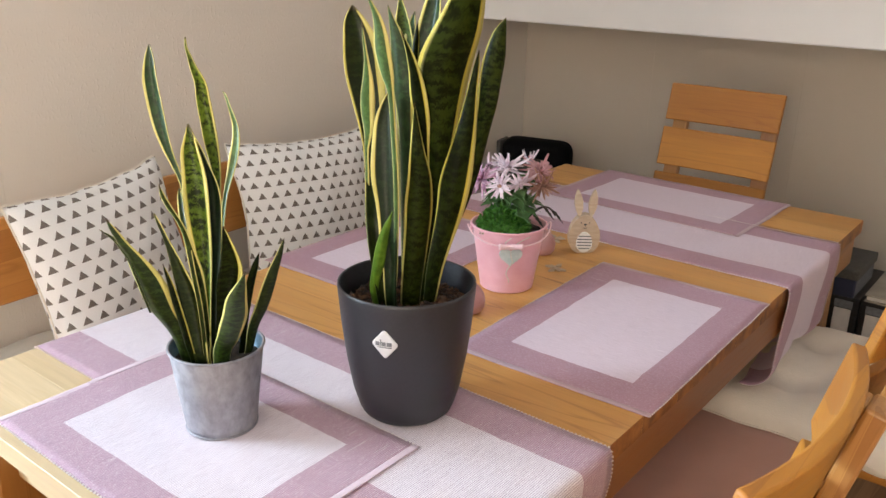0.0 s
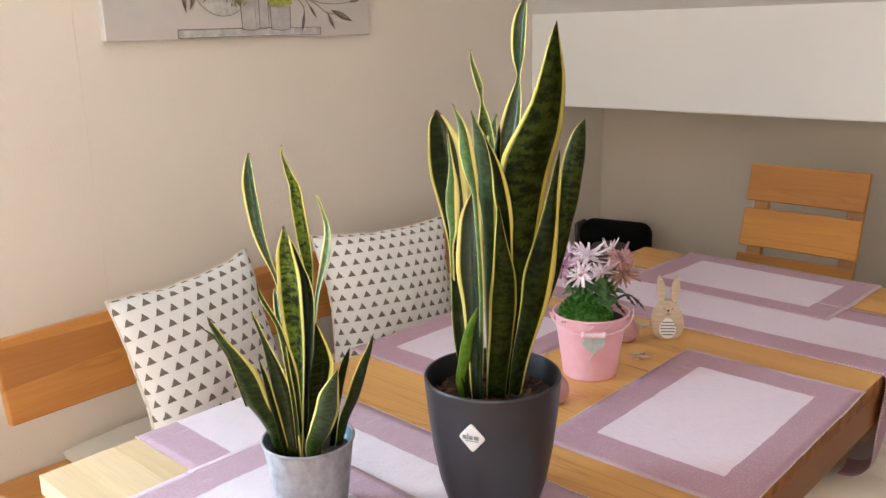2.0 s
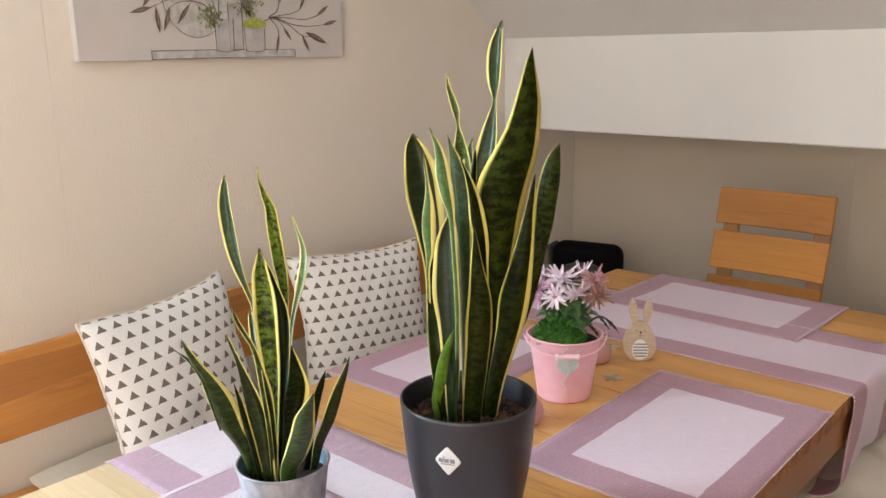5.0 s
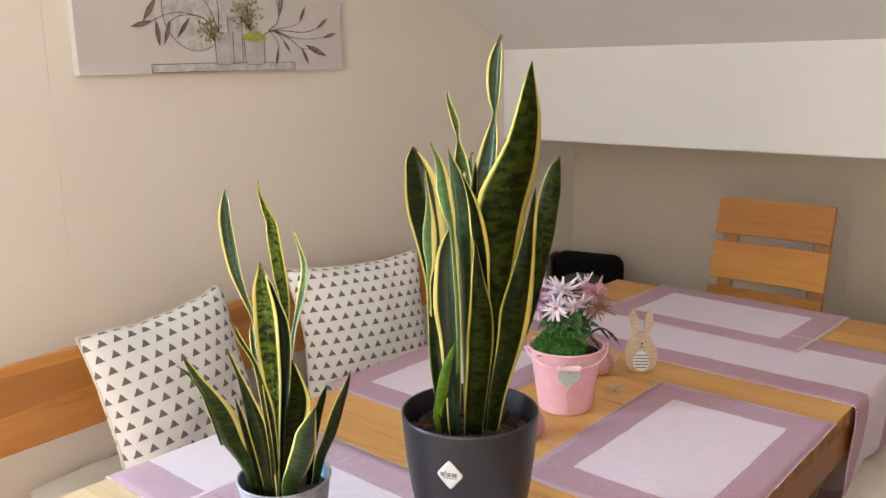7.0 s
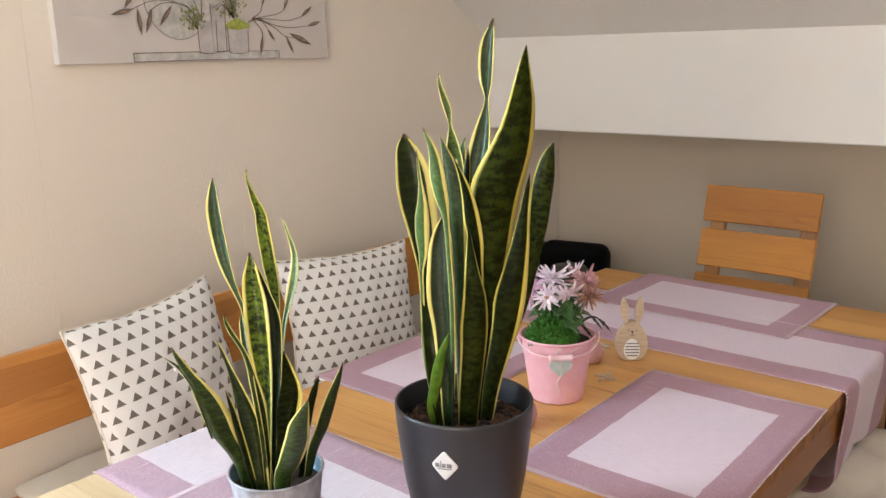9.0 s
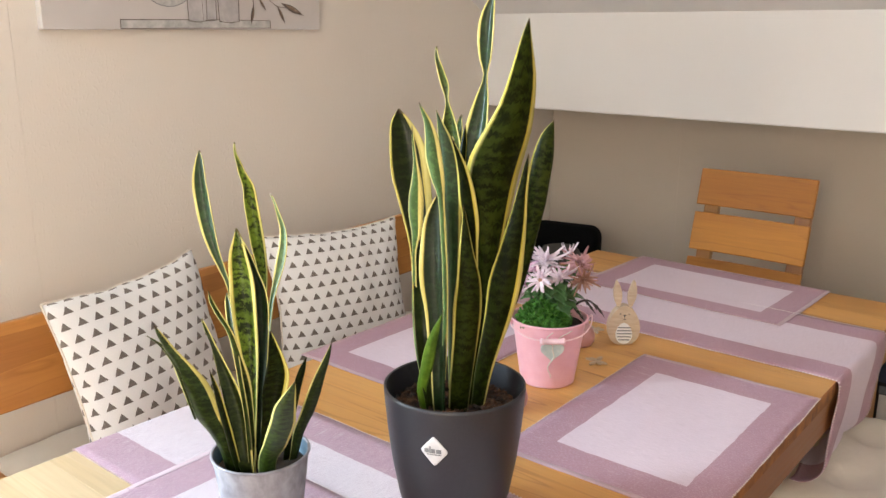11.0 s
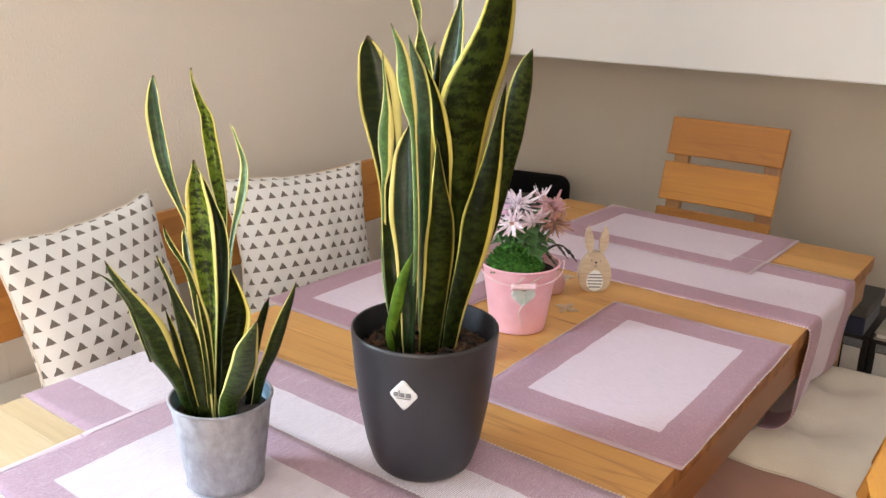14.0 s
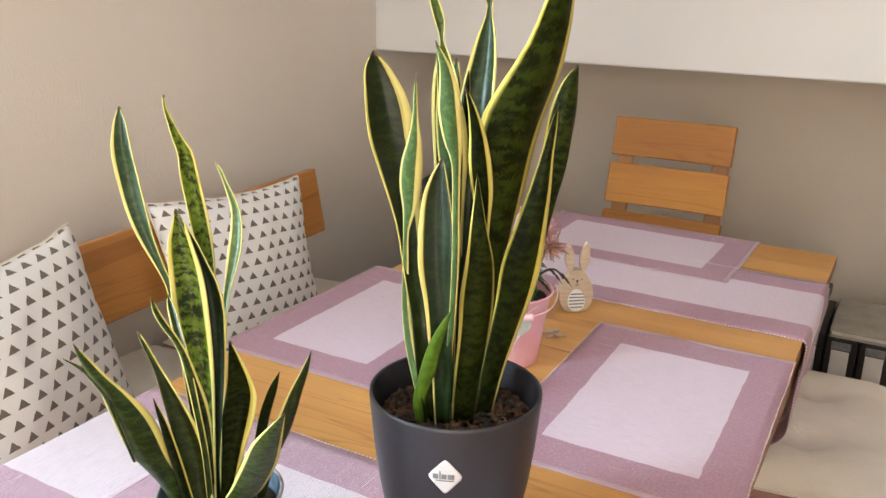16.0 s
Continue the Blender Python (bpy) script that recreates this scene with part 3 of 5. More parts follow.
    part("apron", block(sx * (hx - 0.019) - 0.012, sx * (hx - 0.019) + 0.012, -hy + 0.02, hy - 0.02, TOP - 0.105, TOP - 0.0315, 0.003), APRON_SHADED_WOOD, table)
for sy in (-1, 1):
    part("apron", block(-hx + 0.119, hx - 0.119, sy * (hy - 0.062) - 0.012, sy * (hy - 0.062) + 0.012, TOP - 0.125, TOP - 0.0315, 0.003), TABLE_GLARE if sy < 0 else CHAIR_WOOD, table)

# ---- cloths on the table ----
# hem darkened like its far cloth, for the dimmer light there
DIM_HEM = plain_cloth("dim_mauve_hem", (0.49, 0.34, 0.385), 500.0, 0.4)
PALE_HEM = plain_cloth("pale_mauve_hem", (0.66, 0.52, 0.60), 500.0, 0.4)


def stitches(length, at, along, name, parent, thread=HEM):
    """A cream overlock edge: a row of small loops."""
    bm = bmesh.new()
    n = int(length / 0.0060)
    for k in range(n):
        s = (k + 0.5) / n
        x, y, z = at(s)
        grow = 0.0004 * random.uniform(-1, 1)
        a, b = (0.0013, 0.0010 + grow) if along == 0 else (0.0010 + grow, 0.0013)
        bmesh.ops.create_cube(bm, size=1, matrix=Matrix.Translation((x, y, z + 0.0010)) @ Matrix.Rotation(random.uniform(-0.5, 0.5), 4, "Z") @ Matrix.Diagonal((2 * a, 2 * b, 0.0014, 1)))
    return part(name, bm, thread, parent, "cream overlocked stitching")


def placemat(long_, short, inset_long, inset_short, at, turn, lift=None, worn=0.22):
    """A ribbed place mat: its long side along local x."""
    hl, hs = long_ / 2, short / 2
    lift = lift or (lambda x, y: 0.0)
    thing = empty("placemat")
    tagged(thing, "mauve ribbed cotton placemat with a pale centre panel", "placemat", "placemats on the table")

    def place(s, t):
        x, y = (t - 0.5) * long_, (0.5 - s) * short
        wave = 0.0016 * (noise.noise(Vector((x * 9 + at[0] * 7, y * 9 + at[1] * 5, 1.3))) + 0.2)
        edge = 0.0012 * noise.noise(Vector((x * 25, y * 25, at[0] * 9)))
        return (x + edge, y + edge, 0.0018 + 0.6 * max(0, wave) + lift(x, y))

    cloth = ribbed("placemat_cotton", PALE if worn > 0.5 else PALE_DIM, MAUVE if worn > 0.5 else MAUVE_DIM, box=(inset_short, short - inset_short, inset_long, long_ - inset_long), worn=worn)
    part("cloth", sheet(22, 32, place, 0.0014, (short, long_)), cloth, thing, "", True)
    for y in (-1, 1):
        stitches(long_, lambda s: (Vector(place((1 - y) / 2, s)) - Vector((0, 0, 0.001))), 0, "stitching", thing, HEM if worn > 0.5 else HEM_DULL)
    for x in (-1, 1):
        line = [Vector(place(1 - k / 8, (1 + x) / 2)) + Vector((-x * 0.004, 0, 0.0008)) for k in range(9)]
        bm = tube(line, 0.0054, 30, 8)
        for vert in bm.verts:
            z0 = 0.0026 + lift(vert.co.x, vert.co.y)
            vert.co.z = z0 - 0.0006 + (vert.co.z - z0) * 0.08
        part("hem", bm, PALE_HEM if worn > 0.5 else DIM_HEM, thing, "pale rolled hem", True)
    thing.matrix_world = pose(at[0], at[1], TOP, 0, 0, turn)
    return thing


def smooth_step(a, b, x):
    f = min(1, max(0, (x - a) / (b - a)))
    return f * f * (3 - 2 * f)


RUN = 0.0022
placemat(0.468, 0.309, 0.072, 0.055, (-0.416, -0.4095), 0, lambda x, y: RUN * smooth_step(-0.024, -0.006, y), 0.80)
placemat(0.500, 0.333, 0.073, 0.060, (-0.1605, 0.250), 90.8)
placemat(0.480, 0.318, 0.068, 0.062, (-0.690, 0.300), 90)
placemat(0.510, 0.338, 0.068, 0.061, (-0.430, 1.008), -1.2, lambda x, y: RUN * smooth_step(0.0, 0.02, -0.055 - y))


def runner(y0, y1, stripe, left, right, curl, worn):
    """A table runner over both long edges of the table."""
    thing = empty("table_runner")
    tagged(thing, "mauve table runner with a pale stripe, hanging over the edge", "table runner", "table runners")
    across = X1 - X0
    total = left + across + right
    bend = 0.012

    def profile(s):
        d = s * total - left
        if d < -bend:
            return X0 - 0.006, TOP + (d + bend)
        if d < 0:
            a = (d + bend) / bend * math.pi / 2
            return X0 - 0.006 + bend * (1 - math.cos(a)) * 0.6, TOP + 0.0018 * math.sin(a)
        if d < across:
            return X0 + d, TOP + 0.0018
        e = d - across
        if e < bend:
            a = e / bend * math.pi / 2
            return X1 + 0.007 * math.sin(a), TOP + 0.0018 - bend * 0.8 * (1 - math.cos(a))
        e -= bend
        turn = max(0.0, e - (right - bend - curl))
        straight = e - turn
        x, z = X1 + 0.007 - 0.12 * max(0.0, straight - 0.03), TOP + 0.0018 - bend * 0.8 - straight
        if turn:
            # the end rolls in towards the table
            radius = curl / radians(100)
            x -= radius * (1 - math.cos(turn / radius)) + 0.12 * radius * math.sin(turn / radius)
            z -= radius * math.sin(turn / radius)
        return x, z

    def place(s, t):
        x, z = profile(t)
        y = y1 + (y0 - y1) * s
        off = t * total - left - across
        sway = 0.0
        if off > 0.01:
            sway = 0.010 * off / right * math.sin(y * 21 + 0.6) + 0.006 * noise.noise(Vector((y * 14, z * 9, 2)))
        wave = 0.0012 * max(0, noise.noise(Vector((x * 8, y * 8, 5))))
        return (x + sway, y + 0.0015 * noise.noise(Vector((x * 18, s * 3, z * 18))), z + (wave if off < 0 else 0))

    wide = y1 - y0
    cloth = ribbed("runner_cotton", PALE if worn > 0.5 else PALE_DIM, MAUVE if worn > 0.5 else MAUVE_DIM, box=(wide * stripe, wide * (1 - stripe), -9, 9), worn=worn)
    part("cloth", sheet(18, 150, place, 0.0014, (wide, total)), cloth, thing, "", True)
    for s in (0, 1):
        stitches(total * 0.99, lambda q: (Vector(place(s, 0.005 + 0.99 * q)) - Vector((0, 0, 0.0008))), 0, "stitching", thing, HEM_DULL if worn > 0.5 else HEM)
    return thing


runner(-0.422, -0.098, 0.225, 0.16, 0.24, 0.03, 0.78)
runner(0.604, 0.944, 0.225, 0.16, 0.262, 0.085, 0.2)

# ---- bench, cushions ----
bench = empty("corner_bench", (WALL_X + 0.02, 0, 0))
tagged(bench, "oiled beech corner bench with a plank backrest", "bench")
part("seat_board", block(0.0, 0.48, -0.74, 1.10, 0.395, 0.430, 0.005), BENCH_WOOD, bench)
part("front_rail", block(0.42, 0.445, -0.70, 1.06, 0.30, 0.394, 0.004), BENCH_WOOD, bench)
back = part("backrest_board", block(-0.0125, 0.0125, -0.470, 0.895, -0.0863, 0.0863, 0.004), BENCH_WOOD, bench)
back.matrix_basis = pose(0.195, 0, 0.7393, 1.26, -9, 0)
for y in (0.05, 0.50):
    post = part("backrest_post", block(-0.02, 0.02, -0.03, 0.03, -0.02, 0.36, 0.004), POST_WOOD, bench)
    post.matrix_basis = pose(0.10, y, 0.445, 0, 10, 0)
for y in (-0.66, 0.15, 1.0):
    part("leg", block(0.38, 0.44, y - 0.03, y + 0.03, 0, 0.299, 0.004), POST_WOOD, bench)
    part("leg", block(0.03, 0.09, y - 0.03, y + 0.03, 0, 0.394, 0.004), POST_WOOD, bench)


def pad(name, sx, sy, sz, mat_, label, category, m, dents=0, seedling=0.0, rim=4.0):
    """A stuffed seat pad with soft edges, some quilting dents and wrinkles."""
    bm = bmesh.new()
    n = 34
    top, low = [], []

    def height(u, w):
        e = max(0.0, 1 - abs(u) ** rim) ** 0.5 * max(0.0, 1 - abs(w) ** rim) ** 0.5
        return e

    for i in range(n + 1):
        a, b = [], []
        for j in range(n + 1):
            u, w = 2 * i / n - 1, 2 * j / n - 1
            u, w = math.sin(u * math.pi / 2), math.sin(w * math.pi / 2)
            e = height(u, w)
            dent = sum(0.28 * math.exp(-((u - du) ** 2 + (w - dw) ** 2) / 0.025) for du in (-0.45, 0.45) for dw in (-0.45, 0.45)) if dents else 0
            lump = 0.12 * noise.noise(Vector((u * 2 + seedling, w * 2, seedling))) + 0.05 * noise.noise(Vector((u * 7, w * 7, seedling)))
            pull = 0.012 * noise.noise(Vector((u * 4, w * 4, 7 + seedling)))
            x, y = u * sx / 2 * (1 - 0.02 * w * w) + pull, w * sy / 2 * (1 - 0.02 * u * u) + pull
            a.append(bm.verts.new((x, y, sz * (0.35 + (0.65 + lump) * e - dent * e))))
            b.append(bm.verts.new((x, y, sz * 0.35 * (1 - e))) if 0 < i < n and 0 < j < n else a[-1])
        top.append(a)
        low.append(b)
    for i in range(n):
        for j in range(n):
            bm.faces.new((top[i][j], top[i + 1][j], top[i + 1][j + 1], top[i][j + 1]))
            quad = (low[i][j], low[i][j + 1], low[i + 1][j + 1], low[i + 1][j])
            if len(set(quad)) == 4 and not bm.faces.get(quad):
                try:
                    bm.faces.new(quad)
                except ValueError:
                    pass
    ring = top[0][::2] + [row[-1] for row in top[::2]] + top[-1][::-2] + [row[0] for row in top[::-2]]
    ring = [v.co.copy() for v in ring]
    thing = empty(name)
    part("cover", bm, mat_, thing, "", True)
    part("seam", tube(ring, 0.0022, 140, 6), mat_, thing, "corded edge seam", True)
    thing.matrix_world = m
    return tagged(thing, label, category)


pad("bench_pad", 0.45, 0.765, 0.066, PAD_BEIGE, "long beige cotton seat pad on the bench", "seat pad", pose(WALL_X + 0.255, 0.0725, 0.431), 0, 0.3)
pad("bench_pad", 0.45, 0.58, 0.060, PAD_BEIGE, "beige cotton seat pad at the bench's end", "seat pad", pose(WALL_X + 0.255, 0.76, 0.431), 0, 2.3)


def pillow(size, thick, m, lean, dense=1.0, tall=1.0):
    """A square scatter cushion with pulled-in sides and pointed corners."""
    bm = bmesh.new()
    uv = bm.loops.layers.uv.verify()
    n = 40
    sides = []
    for face in (1, -1):
        grid = []
        for i in range(n + 1):
            row = []
            for j in range(n + 1):
                u, w = 2 * i / n - 1, 2 * j / n - 1
                full = max(0.0, (1 - u * u) * (1 - w * w)) ** 0.42
                x = u * size / 2 * (1 - 0.10 * (1 - w * w) ** 1.5)
                y = (w * tall - tall + 1) * size / 2 * (1 - 0.085 * (1 - u * u))
                edge = 1 - full
                crease = 0.006 * noise.noise(Vector((u * 3.1 + lean, w * 3.1, lean * 3))) + 0.004 * edge * noise.noise(Vector((u * 9, w * 9, lean)))
                sag = 0.012 * noise.noise(Vector((u * 1.6, w * 1.6, 4 + lean))) * edge
                z = face * (thick / 2 * full) + crease * full * face + sag
                if face == -1 and (i in (0, n) or j in (0, n)):
                    row.append(sides[0][i][j])
                else:
                    row.append(bm.verts.new((x, y + 0.006 * noise.noise(Vector((u * 4, lean, w))) * edge, z)))
            grid.append(row)
        sides.append(grid)
    g = sides[0]
    rim_line = [g[i][0].co.copy() for i in range(0, n, 2)] + [g[n][j].co.copy() for j in range(0, n, 2)] + [g[i][n].co.copy() for i in range(n, 0, -2)] + [g[0][j].co.copy() for j in range(n, -1, -2)]
    for face, grid in zip((1, -1), sides):
        # the print follows the cloth's own length over the swelling
        over = [[0.0] * (n + 1) for _ in range(n + 1)]
        up = [[0.0] * (n + 1) for _ in range(n + 1)]
        for i in range(n + 1):
            for j in range(n + 1):
                if i:
                    over[i][j] = over[i - 1][j] + (grid[i][j].co - grid[i - 1][j].co).length
                if j:
                    up[i][j] = up[i][j - 1] + (grid[i][j].co - grid[i][j - 1].co).length
        for i in range(n):
            for j in range(n):
                ids = ((i, j), (i + 1, j), (i + 1, j + 1), (i, j + 1))
                quad = [grid[a][b] for a, b in ids]
                f = bm.faces.new(quad if face == 1 else quad[::-1])
                order = ids if face == 1 else ids[::-1]
                for loop, (a, b) in zip(f.loops, order):
                    loop[uv].uv = (0.5 + dense * (over[a][b] - over[n // 2][b]) / size, 0.5 + dense * (up[a][b] - up[a][n // 2]) / size)
    thing = empty("scatter_cushion")
    cover = part("cover", bm, LINEN_PRINT, thing, "", True)
    part("piping", tube(rim_line, 0.0021, 160, 6), STRING, thing, "cream seam piping", True)
    thing.matrix_world = m
    return tagged(thing, "cream linen scatter cushion printed with grey-brown triangles", "cushion", "cushions on the bench")


def stood(corner_l, corner_r, down, size):
    """The pose of a slumped cushion from its two upper corners and the way down its face."""
    a, b, d = Vector(corner_l), Vector(corner_r), Vector(down).normalized()
    ex = (b - a).normalized()
    ez = ex.cross(-d).normalized()
    centre = (a + b) / 2 + d * size / 2
    return Matrix.Translation(centre) @ Matrix((ex, -d, ez)).transposed().to_4x4()


pillow(0.365, 0.14, stood((-1.145, -0.270, 0.858), (-1.242, 0.080, 0.920), (0.340, -0.032, -0.94), 0.365), 0.7, 1.0, 1.09)
pillow(0.40, 0.14, stood((-1.241, 0.287, 0.889), (-1.171, 0.680, 0.883), (0.242, -0.080, -0.967), 0.40), 2.1, 1.12)

# ---- chairs ----


def chair(m, label, curve=0.005):
    """A beech chair with three back slats, flat or curved, on two leaning posts; it faces local -y."""
    c = empty("dining_chair")
    lean = radians(14)

    def slat(name, low, high):
        def place(s, t):
            x = (t - 0.5) * 0.335
            h = low + (high - low) * s
            bow = curve * (1 - (2 * t - 1) ** 2)
            return (x, 0.0 + bow + math.sin(lean) * h, 0.44 + math.cos(lean) * h)
        bm = sheet(6, 20, place, 0.015)
        ob = part(name, bm, CHAIR_WOOD, c, "", False)
        bev = ob.modifiers.new("round", "BEVEL")
        bev.width, bev.segments, bev.limit_method, bev.angle_limit = 0.003, 2, "ANGLE", radians(50)
        for f in ob.data.polygons:
            f.use_smooth = True
        ob.data.set_sharp_from_angle(angle=radians(40))
        return ob

    for low, high in ((0.438, 0.546), (0.303, 0.416), (0.180, 0.281)):
        slat("back_slat", low, high)
    for x in (-0.133, 0.133):
        at = pose(x, curve * 0.35 + 0.018, 0.44, -14, 0, 0)
        post = part("back_post", block(-0.022, 0.022, 0.0, 0.024, -0.03, 0.505, 0.004), POST_WOOD, c)
        post.matrix_basis = at
        for h in (0.492, 0.360, 0.230):
            peg = part("spacer", block(-0.016, 0.016, -0.014, 0.0, h - 0.012, h + 0.012, 0.002), POST_WOOD, c)
            peg.matrix_basis = at
        part("back_leg", block(x - 0.022, x + 0.022, 0.0, 0.045, 0, 0.42, 0.004), POST_WOOD, c)
    for x in (-0.19, 0.19):
        part("front_leg", block(x - 0.02, x + 0.02, -0.41, -0.37, 0, 0.415, 0.004), POST_WOOD, c)
    part("seat", block(-0.225, 0.225, -0.43, 0.0, 0.416, 0.440, 0.006), CHAIR_WOOD, c)
    part("apron", block(-0.17, 0.17, -0.40, -0.378, 0.35, 0.4155, 0.003), CHAIR_WOOD, c)
    c.matrix_world = m
    return tagged(c, label, "chair", "chairs round the table")


far_chair = chair(pose(-0.476, 1.345, 0), "oiled beech chair with three slats before the niche")
near_chair = chair(pose(0.133, -0.243, 0, 0, 0, -90), "oiled beech chair with curved slats, pushed under the table's long side", 0.030)
rose_chair = copy_thing(near_chair, pose(0.133, 0.272, 0, 0, 0, -90))
rose_chair["label"] = "oiled beech slatted chair with a rosewood felt pad"
pale_chair = copy_thing(near_chair, pose(0.375, 0.82, 0, 0, 0, -90))
pale_chair["label"] = "oiled beech slatted chair with a thick pale cushion"
copy_thing(far_chair, pose(-0.470, -0.660, 0, 0, 0, 195))["label"] = "oiled beech slatted chair at the table's head"
pad("felt_pad", 0.44, 0.60, 0.034, PAD_ROSE, "flat rosewood-brown felt pad on the chair seat", "seat pad", pose(-0.055, 0.290, 0.4405), 0, 4.1, 8.0)
pad("seat_cushion", 0.53, 0.49, 0.090, PAD_CREAM, "thick off-white quilted cotton cushion on the chair seat", "seat cushion", pose(0.135, 0.800, 0.4405), 1, 6.2, 8.0)

# ---- plants ----
TURN = 41.6
def blade(rows, parent, root, face, skin, name="leaf", margins=(1.0, 1.0)):
    """One leaf from its spine: (side, away, height, width) from root to tip; margins say how broad its yellow edges are."""
    (u, d, z, w) = rows[0]
    rows = [(u * 0.85, d * 0.85, root, w * 0.9)] + list(rows)
    n = 30
    line = spline(rows, n)
    fold = 0.30 if rows[-1][1] > rows[1][1] + 0.01 else -0.26
    twist = [radians(face + 7 * math.sin(2.2 * k / n + face)) for k in range(n + 1)]
    spots = [0.0]
    for a, b in zip(line, line[1:]):
        spots.append(spots[-1] + float(np.linalg.norm((b - a)[:3])))

    def place(s, t):
        k = min(n, round(t * n))
        x, y, z, w = line[k]
        w = max(w, 0.0006) * 1.04 / max(0.8, math.cos(twist[k]))
        c = 2 * s - 1
        side = Vector((math.cos(twist[k]), math.sin(twist[k]), 0))
        out = Vector((math.sin(twist[k]), -math.cos(twist[k]), 0))
        ripple = 0.04 * w * math.sin(t * 19 + face) * abs(c) ** 2
        return Vector((x, y, z)) + side * (c * w / 2) + out * (fold * w * (abs(c) ** 1.5 - 0.5) + ripple)

    bm = sheet(8, n, place, 0.0011, (1, 1))
    layer = bm.loops.layers.uv.verify()
    for f in bm.faces:
        for loop in f.loops:
            u, v = loop[layer].uv
            loop[layer].uv = (0.5 + (u - 0.5) * margins[0 if u < 0.5 else 1], v)
    return part(name, bm, skin, parent, "", True)


def crumbs(name, radius, level, count, parent, mat_, low, high, seed):
    """Loose bits of bark on the soil, joined."""
    rng = random.Random(seed)
    bm = bmesh.new()
    for _ in range(count):
        a, r = rng.uniform(0, 2 * math.pi), radius * math.sqrt(rng.random())
        size = rng.uniform(low, high)
        m = Matrix.Translation((r * math.cos(a), r * math.sin(a), level + size * 0.12)) @ Euler((rng.uniform(-0.6, 0.6), rng.uniform(-0.6, 0.6), rng.uniform(0, 6))).to_matrix().to_4x4() @ Matrix.Diagonal((size, size * rng.uniform(0.3, 0.7), size * rng.uniform(0.15, 0.35), 1))
        made = bmesh.ops.create_icosphere(bm, subdivisions=1, radius=0.6, matrix=m)
        for vert in made["verts"]:
            vert.co += Vector((rng.uniform(-1, 1), rng.uniform(-1, 1), rng.uniform(-1, 1))) * size * 0.08
    ob = part(name, bm, mat_, parent)
    ob["kind"] = "stuff"
    return ob


def soil_disc(name, radius, level, parent, mat_):
    bm = lathe([(0, level)] + [(radius * k / 8, level) for k in range(1, 9)], 40)
    for vert in bm.verts:
        vert.co.z += 0.004 * noise.noise(vert.co * 60) + 0.003 * noise.noise(vert.co * 25)
    return part(name, bm, mat_, parent, "", True)


# small snake plant in a zinc pot
zinc_pot = empty("zinc_plant_pot")
part("body", lathe([(0.0, 0.0030), (0.0440, 0.0030), (0.0452, 0.0040), (0.0462, 0.012), (0.0588, 0.1165), (0.0584, 0.1172)], 64), ZINC, zinc_pot, "", True)
part("inside", lathe([(0.0584, 0.1172), (0.0572, 0.112), (0.0542, 0.085), (0.0, 0.083)], 64), ZINC_INSIDE, zinc_pot, "", True)
part("rolled_rim", tube([(0.0592 * math.cos(a), 0.0592 * math.sin(a), 0.1190) for a in [2 * math.pi * k / 24 for k in range(25)]], 0.0020, 96, 8), ZINC, zinc_pot, "", True)
part("foot_ring", tube([(0.0448 * math.cos(a), 0.0448 * math.sin(a), 0.0020) for a in [2 * math.pi * k / 24 for k in range(25)]], 0.0017, 96, 8), ZINC, zinc_pot, "", True)
seam = tube([(0.0463, 0, 0.006), (0.0525, 0, 0.06), (0.0590, 0, 0.116)], 0.0008, 12, 6)
bmesh.ops.rotate(seam, cent=(0, 0, 0), matrix=Matrix.Rotation(radians(150), 3, "Z"), verts=seam.verts)
part("side_seam", seam, ZINC, zinc_pot, "", True)
zinc_pot.matrix_world = pose(-0.416, -0.377, TOP + RUN + 0.0022, 0, 0, 41.6) @ Matrix.Diagonal((1, 1, 0.955, 1))
tagged(zinc_pot, "dull galvanised zinc plant pot standing on a placemat", "plant pot")
small_plant = empty("snake_plant")
small_plant.matrix_world = pose(-0.416, -0.377, TOP, 0, 0, TURN)
tagged(small_plant, "small variegated snake plant with yellow-edged leaves", "houseplant", "snake plants")
soil_disc("soil", 0.0535, 0.098, small_plant, DARK_SOIL)
blade([(-0.0161, 0.0096, 0.1551, 0.0059), (-0.0235, 0.0229, 0.2257, 0.0058), (-0.0295, 0.0344, 0.2812, 0.0058), (-0.0351, 0.0419, 0.3156, 0.0058), (-0.0426, 0.0466, 0.3363, 0.0079), (-0.0507, 0.0514, 0.3569, 0.0123), (-0.0575, 0.0563, 0.3774, 0.0166), (-0.0623, 0.0613, 0.3978, 0.0188), (-0.0669, 0.0681, 0.4248, 0.0189), (-0.0697, 0.0734, 0.445, 0.0167), (-0.0704, 0.0788, 0.4651, 0.0109), (-0.0707, 0.0828, 0.4799, 0.0007)], small_plant, 0.086, -20, LEAF_TEAL_SHEEN, margins=(1.2, 1.05))
blade([(-0.0082, 0.0305, 0.1444, 0.0068), (-0.0048, 0.0534, 0.2122, 0.0075), (-0.0018, 0.0694, 0.2677, 0.0082), (-0.0005, 0.0801, 0.3099, 0.0089), (-0.0019, 0.085, 0.3312, 0.0119), (-0.006, 0.0903, 0.3561, 0.0163), (-0.0099, 0.0953, 0.381, 0.017), (-0.0144, 0.1005, 0.4095, 0.0163), (-0.0169, 0.1041, 0.4308, 0.0133), (-0.0246, 0.1068, 0.4486, 0.0082), (-0.0295, 0.1089, 0.4628, 0.0045), (-0.0331, 0.1103, 0.4735, 0.0022), (-0.0338, 0.112, 0.4861, 0.0007)], small_plant, 0.086, -6, LEAF_BRIGHT, margins=(1.0, 1.25))
